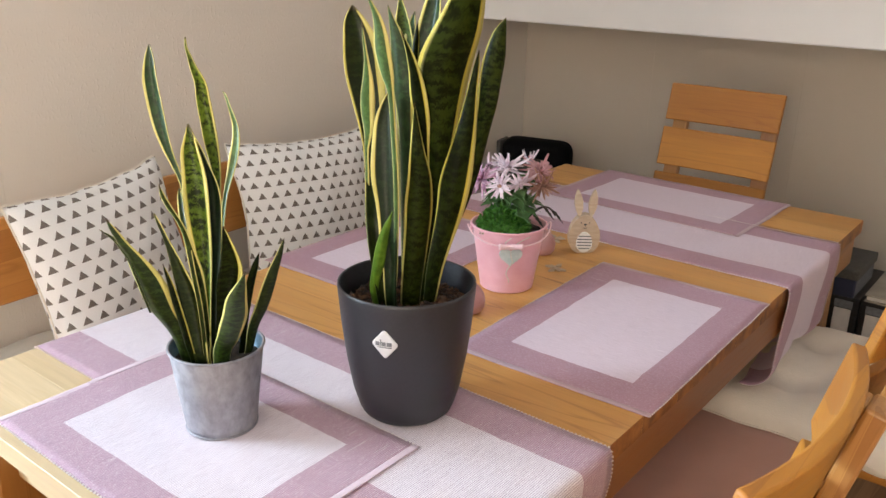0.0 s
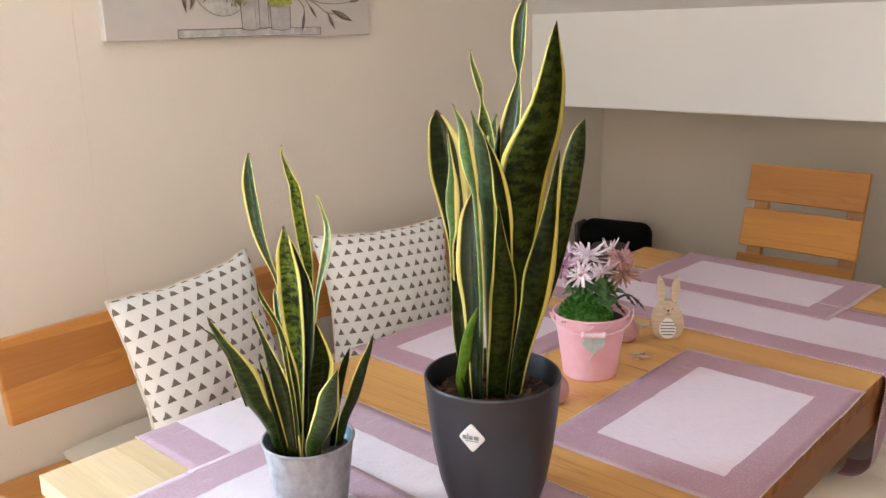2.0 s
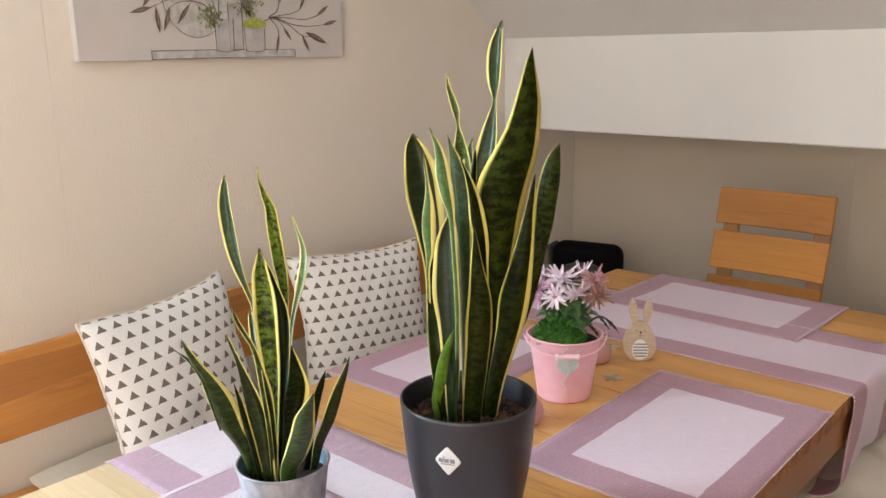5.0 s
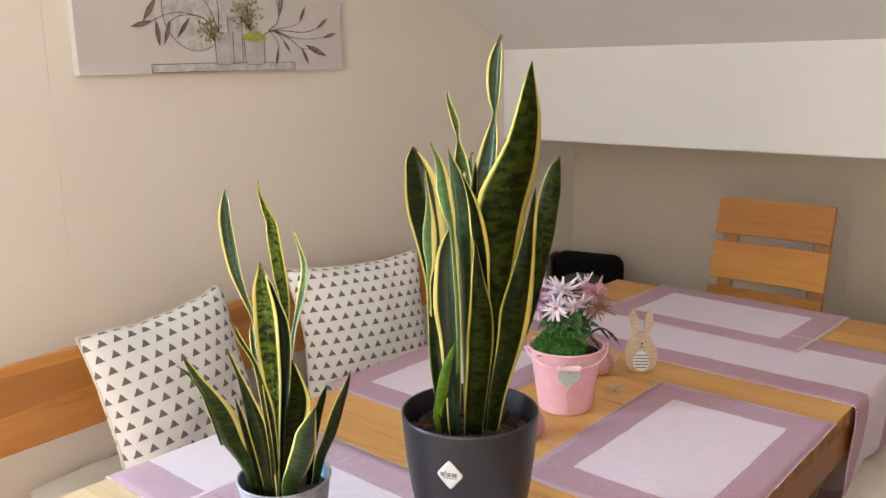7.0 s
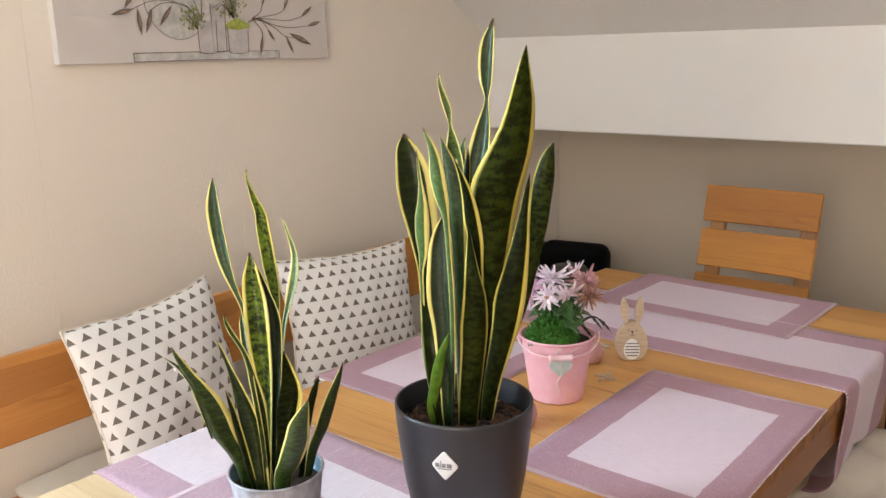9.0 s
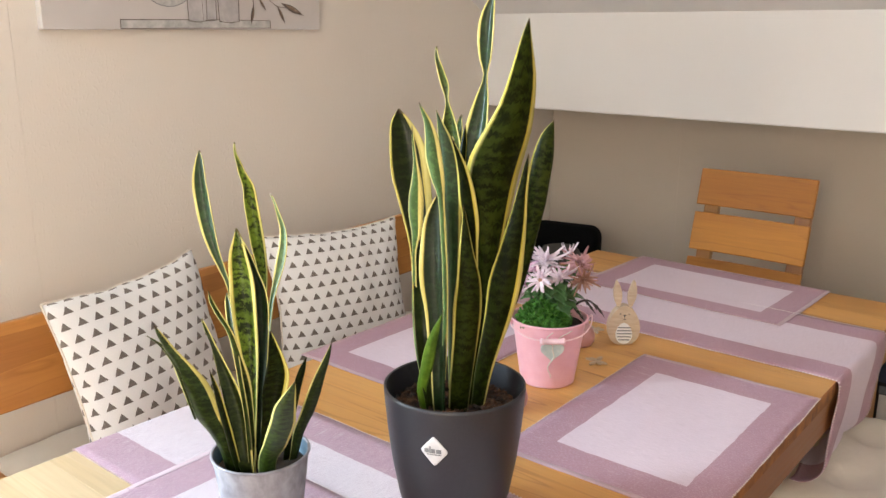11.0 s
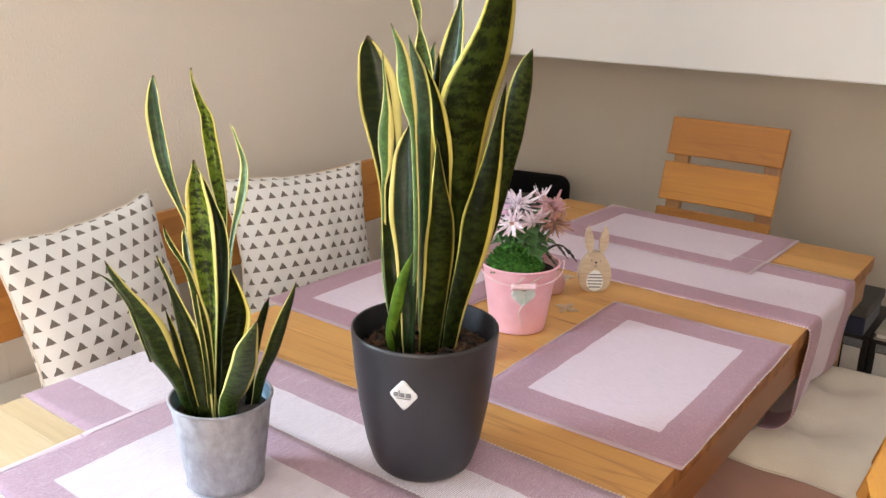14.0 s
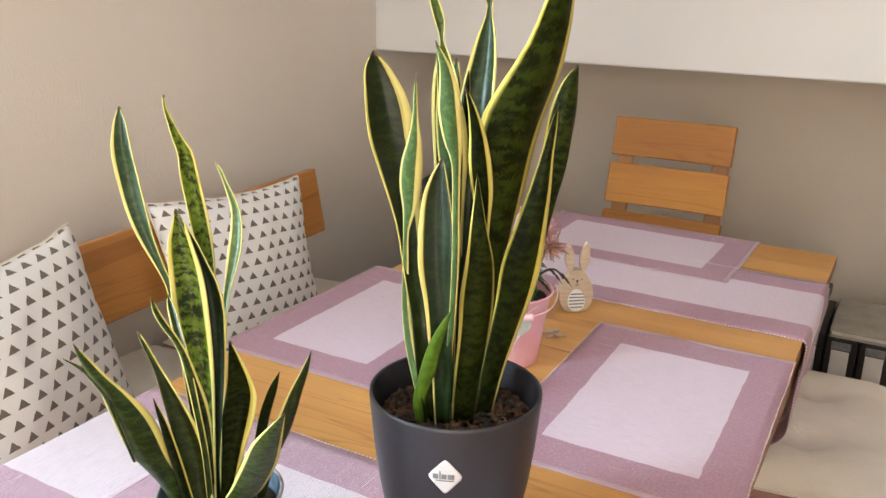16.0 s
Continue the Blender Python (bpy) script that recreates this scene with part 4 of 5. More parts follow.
blade([(0.0015, 0.0162, 0.151, 0.0052), (0.0073, 0.0288, 0.222, 0.0051), (0.0119, 0.0424, 0.2769, 0.0051), (0.0161, 0.0505, 0.3038, 0.0058), (0.0214, 0.057, 0.3238, 0.0087), (0.026, 0.064, 0.3438, 0.0116), (0.0284, 0.0715, 0.3637, 0.0101), (0.028, 0.078, 0.3804, 0.008), (0.0239, 0.0835, 0.3939, 0.0058), (0.0197, 0.0877, 0.404, 0.0036), (0.0149, 0.093, 0.4162, 0.0029), (0.0107, 0.0956, 0.4223, 0.0007)], small_plant, 0.086, -38, LEAF_PALE_SHEEN, margins=(1.2, 1.1))
blade([(-0.0083, -0.03, 0.1744, 0.005), (-0.0138, -0.03, 0.233, 0.0055), (-0.0205, -0.0201, 0.2721, 0.0069), (-0.0275, -0.001, 0.2937, 0.0077), (-0.0321, 0.0145, 0.3064, 0.0064), (-0.0357, 0.0266, 0.3148, 0.0007)], small_plant, 0.086, -10, LEAF_YOUNG, margins=(1.1, 1.0))
blade([(-0.002, 0.0066, 0.1405, 0.0081), (0.0015, 0.0153, 0.1901, 0.011), (0.0047, 0.0228, 0.2321, 0.0145), (0.0055, 0.0292, 0.267, 0.0187), (0.0046, 0.0343, 0.2948, 0.0201), (0.0015, 0.0388, 0.3191, 0.0172), (-0.0052, 0.0427, 0.3399, 0.0129), (-0.0125, 0.0466, 0.3607, 0.0071), (-0.0232, 0.0509, 0.3835, 0.0007)], small_plant, 0.086, -32, LEAF_DARK_SHEEN, margins=(1.0, 1.2))
blade([(-0.0079, -0.02, 0.1085, 0.0088), (-0.007, -0.0056, 0.1622, 0.0109), (-0.0078, 0.0052, 0.2025, 0.0159), (-0.0096, 0.0143, 0.2362, 0.0216), (-0.0122, 0.0215, 0.2631, 0.0273), (-0.0148, 0.0287, 0.2901, 0.0301), (-0.0174, 0.0359, 0.317, 0.0301), (-0.0196, 0.0413, 0.3372, 0.0272), (-0.0224, 0.0467, 0.3574, 0.0208), (-0.0233, 0.0512, 0.3741, 0.0115), (-0.0256, 0.055, 0.3883, 0.0007)], small_plant, 0.086, -8, LEAF_BRIGHT, margins=(1.15, 1.35))
blade([(0.0044, -0.012, 0.1034, 0.0089), (0.0093, -0.0086, 0.1324, 0.0124), (0.016, -0.0044, 0.1682, 0.0202), (0.0215, -0.001, 0.1966, 0.0272), (0.0253, 0.0015, 0.2178, 0.0271), (0.0248, 0.0036, 0.2355, 0.0199), (0.0211, 0.0061, 0.2567, 0.0092), (0.0178, 0.008, 0.2722, 0.0007)], small_plant, 0.086, 4, LEAF_SHADED, margins=(0.8, 1.4))
blade([(-0.0069, -0.0128, 0.1277, 0.0073), (-0.0068, -0.0177, 0.1757, 0.0086), (-0.0087, -0.0209, 0.207, 0.0113), (-0.0119, -0.0233, 0.2301, 0.014), (-0.0157, -0.0258, 0.2528, 0.0111), (-0.0201, -0.0282, 0.2752, 0.0082), (-0.0256, -0.03, 0.2915, 0.0075), (-0.0336, -0.0318, 0.3077, 0.0081), (-0.0397, -0.0335, 0.3229, 0.0061), (-0.042, -0.035, 0.3364, 0.0007)], small_plant, 0.086, -20, LEAF_YOUNG, margins=(1.2, 1.2))
blade([(-0.022, -0.03, 0.1071, 0.0073), (-0.0281, -0.0286, 0.1371, 0.0094), (-0.0341, -0.0273, 0.1667, 0.01), (-0.04, -0.0259, 0.1959, 0.0092), (-0.0451, -0.0249, 0.2176, 0.0063), (-0.0497, -0.024, 0.2355, 0.0007)], small_plant, 0.086, -4, LEAF_SHADED, margins=(0.8, 1.2))
blade([(-0.0113, -0.03, 0.1051, 0.0146), (-0.0153, -0.0253, 0.1347, 0.0196), (-0.0192, -0.0202, 0.1663, 0.0223), (-0.0241, -0.0163, 0.1907, 0.0229), (-0.031, -0.0124, 0.2151, 0.0185), (-0.0398, -0.0084, 0.2394, 0.0113), (-0.0481, -0.0051, 0.2601, 0.0057), (-0.0552, -0.0022, 0.2773, 0.0042), (-0.0612, 0, 0.291, 0.0007)], small_plant, 0.086, -4, LEAF_PLAIN, margins=(0.9, 1.3))
blade([(-0.0363, -0.02, 0.1214, 0.0169), (-0.0444, -0.0193, 0.1447, 0.024), (-0.0573, -0.02, 0.1716, 0.0332), (-0.0664, -0.02, 0.1979, 0.0372), (-0.075, -0.02, 0.2203, 0.0342), (-0.0842, -0.02, 0.2423, 0.0226), (-0.0962, -0.02, 0.2607, 0.0148), (-0.105, -0.02, 0.2766, 0.0098), (-0.1113, -0.02, 0.2916, 0.0007)], small_plant, 0.086, -18, LEAF_YOUNG, margins=(0.9, 1.15))
blade([(-0.0854, -0.022, 0.2237, 0.0036), (-0.0919, -0.0185, 0.2413, 0.0064), (-0.0998, -0.0159, 0.2542, 0.0085), (-0.1079, -0.014, 0.2637, 0.0078), (-0.1161, -0.0128, 0.27, 0.005), (-0.1231, -0.012, 0.2742, 0.0007)], small_plant, 0.17, -25, LEAF_PLAIN, margins=(1.1, 1.0))
blade([(0.029, 0.015, 0.1031, 0.0075), (0.0357, 0.0092, 0.1452, 0.0088), (0.0434, 0.004, 0.1821, 0.0101), (0.0494, 0.0005, 0.2061, 0.01), (0.0556, -0.0024, 0.2257, 0.0078), (0.0616, -0.005, 0.2428, 0.0007)], small_plant, 0.086, 0, LEAF_SHADED, margins=(0.85, 0.9))
blade([(0.0391, 0.0089, 0.106, 0.0097), (0.0464, 0.0067, 0.1379, 0.0132), (0.0583, 0.0055, 0.1654, 0.016), (0.0676, 0.004, 0.1924, 0.0158), (0.0758, 0.0026, 0.2153, 0.0128), (0.0847, 0.0013, 0.2378, 0.0077), (0.092, 0, 0.2594, 0.0007)], small_plant, 0.086, 10, LEAF_PLAIN, margins=(1.2, 0.8))
blade([(0.0143, -0.0422, 0.1252, 0.0214), (0.0273, -0.0586, 0.1548, 0.027), (0.0393, -0.0767, 0.1883, 0.0289), (0.0466, -0.0912, 0.2161, 0.0242), (0.055, -0.1034, 0.2385, 0.0128), (0.0637, -0.115, 0.2594, 0.0006)], small_plant, 0.086, -18, LEAF_YOUNG, margins=(1.05, 1.0))

# large snake plant in a dark grey pot
grey_pot = empty("grey_plant_pot")
outer = [(0.0, 0.002), (0.050, 0.001), (0.0565, 0.0025), (0.0612, 0.007), (0.0645, 0.014), (0.0722, 0.040), (0.0802, 0.085), (0.0858, 0.130), (0.0893, 0.170), (0.0903, 0.183), (0.0900, 0.1868), (0.0885, 0.1875), (0.0868, 0.1862)]
part("body", lathe(outer, 72), POT_GREY, grey_pot, "", True)
part("inside", lathe([(0.0868, 0.1862), (0.0855, 0.175), (0.0820, 0.145), (0.0780, 0.128), (0.0, 0.126)], 72), POT_INSIDE, grey_pot, "", True)
grey_pot.matrix_world = pose(-0.26, -0.188, TOP + RUN + 0.0004, 0, 0, TURN)
tagged(grey_pot, "anthracite plastic plant pot with a white diamond label", "plant pot")


def pot_radius(z):
    for (r0, z0), (r1, z1) in zip(outer[1:], outer[2:]):
        if z0 <= z <= z1:
            return r0 + (r1 - r0) * (z - z0) / (z1 - z0)
    return 0.09


def on_pot(a, b, middle, level, lift):
    """A point of the pot's skin: a across and b up from the label's middle, in metres."""
    z = level + b
    r = pot_radius(z) + lift
    ang = middle + a / 0.083
    return (r * math.cos(ang), r * math.sin(ang), z)


LABEL_AT, LABEL_UP = radians(-90 - 19), 0.134


def label_patch(name, shape, lift, mat_, thick=0.0006, parent=None):
    """A thin patch that follows the pot: shape(s, t) gives a and b."""
    bm = sheet(14, 14, lambda s, t: on_pot(*shape(s, t), LABEL_AT, LABEL_UP, lift), thick)
    return part(name, bm, mat_, parent or grey_pot, "", True)


def diamond(s, t):
    p, q = 2 * s - 1, 2 * t - 1
    k = (abs(p) ** 8 + abs(q) ** 8) ** (1 / 8) if (p or q) else 1
    big = max(abs(p), abs(q)) or 1
    p, q = p / k * big, q / k * big
    return (p - q) * 0.0086, (p + q) * 0.0106


paper_label = label_patch("label", diamond, 0.0009, LABEL_WHITE)
paper_label["label"] = "white diamond paper label"


def oval(cx, cy, rx, ry):
    return lambda s, t: (cx + (2 * s - 1) * rx, cy + (2 * t - 1) * ry)


for cx, cy, rx, ry in ((-0.0088, 0.0006, 0.0026, 0.0027), (-0.0046, 0.0023, 0.0007, 0.0046), (-0.0010, 0.0006, 0.0023, 0.0027), (0.0056, 0.0006, 0.0030, 0.0027)):
    label_patch("logo_mark", oval(cx, cy, rx, ry), 0.0016, GREY_PRINT, 0.0004, paper_label)
label_patch("small_print", oval(0.0, -0.0042, 0.0085, 0.0005), 0.0016, GREY_PRINT, 0.0004, paper_label)

big_plant = empty("snake_plant")
big_plant.matrix_world = pose(-0.26, -0.188, TOP, 0, 0, TURN)
tagged(big_plant, "tall variegated snake plant, dark banded leaves edged in yellow", "houseplant", "snake plants")
soil_disc("soil", 0.080, 0.157, big_plant, SOIL)
crumbs("bark_mulch", 0.074, 0.161, 420, big_plant, CHIP, 0.004, 0.015, 3)
crumbs("soil_crumble", 0.078, 0.159, 420, big_plant, SOIL, 0.003, 0.009, 9)
blade([(0.0089, 0.0299, 0.1627, 0.0141), (0.0094, 0.0209, 0.247, 0.0182), (0.0125, 0.0184, 0.3409, 0.0221), (0.0171, 0.0231, 0.4149, 0.0262), (0.0215, 0.0302, 0.4652, 0.0291), (0.0256, 0.0356, 0.4935, 0.0262), (0.0305, 0.0411, 0.5182, 0.0219), (0.0346, 0.0474, 0.5428, 0.0147), (0.0381, 0.055, 0.5689, 0.0037), (0.0386, 0.0612, 0.5886, 0.0126), (0.04, 0.0697, 0.6134, 0.0171), (0.0426, 0.0725, 0.6419, 0.0149), (0.0485, 0.0725, 0.67, 0.0007)], big_plant, 0.145, -28, LEAF_TEAL_SHEEN, margins=(1.1, 1.1))
blade([(0.0025, 0.0418, 0.2395, 0.0154), (0.0023, 0.0463, 0.3334, 0.0212), (0.0019, 0.05, 0.4097, 0.0269), (-0.0004, 0.0527, 0.4621, 0.0267), (-0.0035, 0.0545, 0.499, 0.0207), (-0.0061, 0.0557, 0.521, 0.0118), (-0.0088, 0.0566, 0.5392, 0.003), (-0.0107, 0.0576, 0.5574, 0.0089), (-0.0162, 0.0585, 0.5754, 0.0074), (-0.021, 0.0592, 0.5899, 0.0044), (-0.0222, 0.06, 0.6041, 0.0007)], big_plant, 0.145, -38, LEAF_YOUNG, margins=(1.1, 1.2))
blade([(0.0033, 0.036, 0.193, 0.0094), (0.0034, 0.026, 0.3543, 0.0103), (0.0029, 0.0304, 0.4286, 0.0117), (0.0031, 0.043, 0.4672, 0.0132), (0.0044, 0.0517, 0.4881, 0.0133), (0.0063, 0.0599, 0.5056, 0.0089), (0.0097, 0.0678, 0.5209, 0.0007)], big_plant, 0.145, -36, LEAF_PALE_SHEEN, margins=(1.3, 1.3))
blade([(0.006, 0.03, 0.1791, 0.0078), (0.0074, 0.03, 0.3068, 0.009), (0.0086, 0.03, 0.4136, 0.0088), (0.0092, 0.03, 0.4728, 0.0087), (0.0109, 0.03, 0.4945, 0.0065), (0.0125, 0.03, 0.5118, 0.0007)], big_plant, 0.145, -10, LEAF_SHADED, margins=(1.0, 1.0))
blade([(-0.0312, -0.0175, 0.1764, 0.0135), (-0.0363, -0.0175, 0.2156, 0.0163), (-0.0409, -0.0159, 0.2766, 0.0189), (-0.0418, 0.0191, 0.3111, 0.0208), (-0.0427, 0.0484, 0.3493, 0.0241), (-0.0459, 0.0686, 0.3834, 0.0335), (-0.05, 0.082, 0.4119, 0.0414), (-0.0549, 0.0916, 0.4375, 0.0462), (-0.0583, 0.0993, 0.4636, 0.0463), (-0.0617, 0.1044, 0.4862, 0.0387), (-0.0667, 0.1079, 0.5075, 0.0248), (-0.0693, 0.1098, 0.5243, 0.0008)], big_plant, 0.145, 6, LEAF_PLAIN, margins=(0.95, 1.3))
blade([(-0.003, 0.0206, 0.2155, 0.0092), (-0.0034, 0.0181, 0.3106, 0.0119), (-0.0039, 0.0161, 0.3871, 0.0175), (-0.0062, 0.0148, 0.4317, 0.0245), (-0.01, 0.0138, 0.4684, 0.0243), (-0.0138, 0.013, 0.4972, 0.0157), (-0.0192, 0.0124, 0.5173, 0.0064), (-0.0232, 0.012, 0.5315, 0.0007)], big_plant, 0.145, -33, LEAF_TEAL_SHEEN, margins=(1.05, 1.2))
blade([(0.0211, -0.0009, 0.1639, 0.0184), (0.0261, 0.001, 0.2147, 0.0196), (0.0323, 0.0001, 0.2772, 0.0207), (0.0367, -0.0029, 0.3238, 0.0247), (0.0395, -0.0068, 0.3621, 0.0316), (0.0408, -0.011, 0.3925, 0.0412), (0.0406, -0.0161, 0.4225, 0.0534), (0.0431, -0.022, 0.452, 0.0612), (0.0495, -0.0288, 0.4808, 0.0633), (0.0584, -0.0365, 0.5091, 0.0558), (0.0668, -0.0473, 0.5436, 0.0403), (0.0707, -0.0595, 0.577, 0.0291), (0.0711, -0.0731, 0.6093, 0.0144), (0.0711, -0.0789, 0.6219, 0.0084), (0.0716, -0.0856, 0.6354, 0.0006)], big_plant, 0.145, 6, LEAF, margins=(1.0, 1.2))
blade([(0.0314, 0.02, 0.1666, 0.0124), (0.0524, 0.0147, 0.2405, 0.0151), (0.0744, 0.0115, 0.3034, 0.0163), (0.0858, 0.01, 0.3493, 0.0176), (0.0928, 0.0094, 0.3867, 0.0196), (0.0977, 0.0093, 0.4162, 0.0232), (0.1003, 0.0096, 0.4452, 0.0259), (0.1045, 0.0102, 0.4739, 0.0251), (0.11, 0.0112, 0.5022, 0.015), (0.117, 0.012, 0.519, 0.0007)], big_plant, 0.145, -4, LEAF, margins=(1.1, 0.9))
blade([(0.0039, -0.022, 0.1682, 0.024), (0.0064, -0.0235, 0.2017, 0.0267), (0.0112, -0.026, 0.2564, 0.0305), (0.0136, -0.0277, 0.2946, 0.0337), (0.0146, -0.0295, 0.3321, 0.0283), (0.0113, -0.0313, 0.3691, 0.0168), (0.0095, -0.0327, 0.3982, 0.0083), (0.0076, -0.034, 0.4247, 0.0007)], big_plant, 0.145, -6, LEAF_SHADED, margins=(1.15, 1.05))
blade([(0.0192, 0.02, 0.1668, 0.0093), (0.0222, 0.0034, 0.2686, 0.0089), (0.0221, -0.0076, 0.333, 0.0087), (0.0199, -0.0146, 0.3719, 0.0114), (0.0164, -0.0201, 0.4023, 0.0183), (0.0115, -0.0256, 0.4321, 0.0194), (0.0068, -0.0312, 0.4613, 0.0137), (0.0001, -0.036, 0.4863, 0.0068), (-0.0079, -0.04, 0.5067, 0.0007)], big_plant, 0.145, -16, LEAF_SHADED, margins=(1.15, 1.35))
blade([(0.0295, -0.012, 0.1711, 0.0166), (0.0354, -0.015, 0.2132, 0.0208), (0.0441, -0.0178, 0.2527, 0.0264), (0.0526, -0.0207, 0.2915, 0.0333), (0.0581, -0.0235, 0.3295, 0.0371), (0.0649, -0.0264, 0.3668, 0.0296), (0.0709, -0.0293, 0.4033, 0.021), (0.0753, -0.0321, 0.4392, 0.0118), (0.0791, -0.0344, 0.4673, 0.0069), (0.0816, -0.036, 0.4868, 0.0007)], big_plant, 0.145, -8, LEAF_SHADED, margins=(1.0, 1.25))
blade([(-0.021, -0.03, 0.1779, 0.0134), (-0.0211, -0.0275, 0.2194, 0.0161), (-0.0226, -0.0252, 0.2568, 0.0203), (-0.0241, -0.023, 0.2937, 0.0244), (-0.0263, -0.0207, 0.3303, 0.0285), (-0.0263, -0.0184, 0.3665, 0.0283), (-0.0265, -0.0166, 0.3951, 0.0233), (-0.0247, -0.0153, 0.4164, 0.0141), (-0.0216, -0.014, 0.4361, 0.0007)], big_plant, 0.145, -22, LEAF_DARK_SHEEN, margins=(1.15, 0.9))
blade([(-0.0372, -0.0079, 0.1683, 0.0076), (-0.0411, 0.003, 0.1955, 0.0091), (-0.0478, 0.0137, 0.235, 0.0098), (-0.0514, 0.0197, 0.28, 0.0075), (-0.0511, 0.0198, 0.3264, 0.0059), (-0.0511, 0.0166, 0.3578, 0.0059), (-0.049, 0.0125, 0.3813, 0.0131), (-0.0506, 0.0069, 0.4049, 0.0194), (-0.0507, -0.0001, 0.4282, 0.0192), (-0.0486, -0.0087, 0.4514, 0.0126), (-0.0487, -0.0187, 0.4742, 0.0055), (-0.0507, -0.0302, 0.4967, 0.0034), (-0.0521, -0.04, 0.5184, 0.0007)], big_plant, 0.145, -40, LEAF_PALE_SHEEN, margins=(1.44, 1.44))
blade([(-0.018, -0.0164, 0.1709, 0.006), (-0.0152, -0.0241, 0.2179, 0.0059), (-0.0138, -0.035, 0.2827, 0.0057), (-0.0145, -0.0458, 0.3448, 0.0063), (-0.0173, -0.0554, 0.397, 0.0061), (-0.0201, -0.0636, 0.4402, 0.0073), (-0.0244, -0.0676, 0.4614, 0.0146), (-0.0293, -0.0731, 0.489, 0.0177), (-0.0315, -0.0772, 0.5093, 0.0143), (-0.035, -0.0806, 0.526, 0.0091), (-0.0393, -0.0829, 0.5373, 0.0052), (-0.0442, -0.0852, 0.5485, 0.0006)], big_plant, 0.145, -30, LEAF_PALE_SHEEN, margins=(1.1, 1.4))
blade([(-0.0428, -0.0177, 0.1846, 0.0112), (-0.037, -0.0277, 0.2198, 0.0147), (-0.0313, -0.0377, 0.2541, 0.0129), (-0.0246, -0.0452, 0.2791, 0.0078), (-0.0181, -0.0509, 0.2978, 0.0007)], big_plant, 0.145, -14, SPROUT, "sprout")["label"] = "fresh bright green young leaf"

# ---- potted chrysanthemum ----
bucket = empty("pink_bucket")
bucket.matrix_world = pose(-0.414, 0.275, TOP + 0.0003, 0, 0, TURN) @ Matrix.Scale(1.03, 4)
tagged(bucket, "small pink enamel bucket used as a flower pot", "bucket")
part("body", lathe([(0, 0.002), (0.046, 0.0), (0.0478, 0.0015), (0.0482, 0.004), (0.0488, 0.008), (0.0640, 0.112), (0.0655, 0.1145), (0.0672, 0.1155), (0.0672, 0.1180), (0.0655, 0.1188), (0.0640, 0.117), (0.0600, 0.092), (0, 0.090)], 64), PINK, bucket, "", True)
part("rim_bead", tube([(0.0665 * math.cos(a), 0.0665 * math.sin(a), 0.1170) for a in [2 * math.pi * k / 24 for k in range(25)]], 0.0019, 96, 8), PINK, bucket, "", True)
for side in (-1, 1):
    ear = lathe([(0, -0.002), (0.008, -0.002), (0.0085, 0), (0.008, 0.002), (0, 0.002)], 20)
    bmesh.ops.transform(ear, matrix=pose(side * 0.0665, 0, 0.112, 0, 90, 0), verts=ear.verts)
    part("ear", ear, PINK, bucket, "", True)
wire = [(-0.069, 0.0, 0.113), (-0.074, -0.010, 0.118), (-0.066, -0.034, 0.108), (-0.045, -0.0585, 0.100), (-0.012, -0.0690, 0.096), (0.012, -0.0690, 0.096), (0.045, -0.0585, 0.101), (0.066, -0.034, 0.110), (0.074, -0.008, 0.121), (0.069, 0.0, 0.114)]
handle = part("wire_handle", tube(wire, 0.0013, 72, 6), PINK_PALE, bucket, "", True)
grip = lathe([(0, -0.021), (0.0052, -0.021), (0.0058, -0.019), (0.0058, -0.016), (0.0047, -0.0145), (0.0054, 0.0), (0.0047, 0.0145), (0.0058, 0.016), (0.0058, 0.019), (0.0052, 0.021), (0, 0.021)], 20)
bmesh.ops.transform(grip, matrix=pose(-0.004, -0.0690, 0.096, 0, 90, 0), verts=grip.verts)
part("handle_grip", grip, PINK_PALE, handle, "pink turned wooden grip", True)
heart = []
for k in range(40):
    a = 2 * math.pi * k / 40
    heart.append((0.00125 * 16 * math.sin(a) ** 3, 0.00125 * (13 * math.cos(a) - 5 * math.cos(2 * a) - 2 * math.cos(3 * a) - math.cos(4 * a))))
bm = outline(heart, 0.0035)
bmesh.ops.transform(bm, matrix=pose(-0.003, -0.0635, 0.076, 9, 0, 0), verts=bm.verts)
tag = part("heart_tag", bm, MINT, bucket, "pale mint heart-shaped tag")
part("string", tube([(-0.004, -0.069, 0.094), (-0.003, -0.0665, 0.078), (0.000, -0.064, 0.066), (-0.006, -0.060, 0.054), (-0.009, -0.0565, 0.042), (-0.004, -0.0545, 0.030), (-0.003, -0.053, 0.024)], 0.0009, 40, 6), STRING, tag, "cream knotted string", True)
part("string", tube([(0.030, -0.0615, 0.112), (0.010, -0.0685, 0.104), (-0.002, -0.0700, 0.094), (-0.014, -0.0690, 0.102), (-0.004, -0.0690, 0.112)], 0.0008, 40, 6), STRING, bucket, "", True)

mum = empty("chrysanthemum")
mum.matrix_world = pose(-0.414, 0.275, TOP, 0, 0, TURN) @ Matrix.Scale(1.03, 4)
tagged(mum, "potted chrysanthemum with lilac-white spidery flowers over green moss", "flowering plant")
soil_disc("soil", 0.0605, 0.104, mum, DARK_SOIL)
rng = random.Random(12)


def tuft(name, centre, spread, count, low, high, mat_, parent, wide=0.35, flat=1.0):
    """A mound of many small leaflets, joined."""
    bm = bmesh.new()
    for _ in range(count):
        d = Vector((rng.gauss(0, 1), rng.gauss(0, 1), abs(rng.gauss(0, 1)) * flat + 0.15)).normalized()
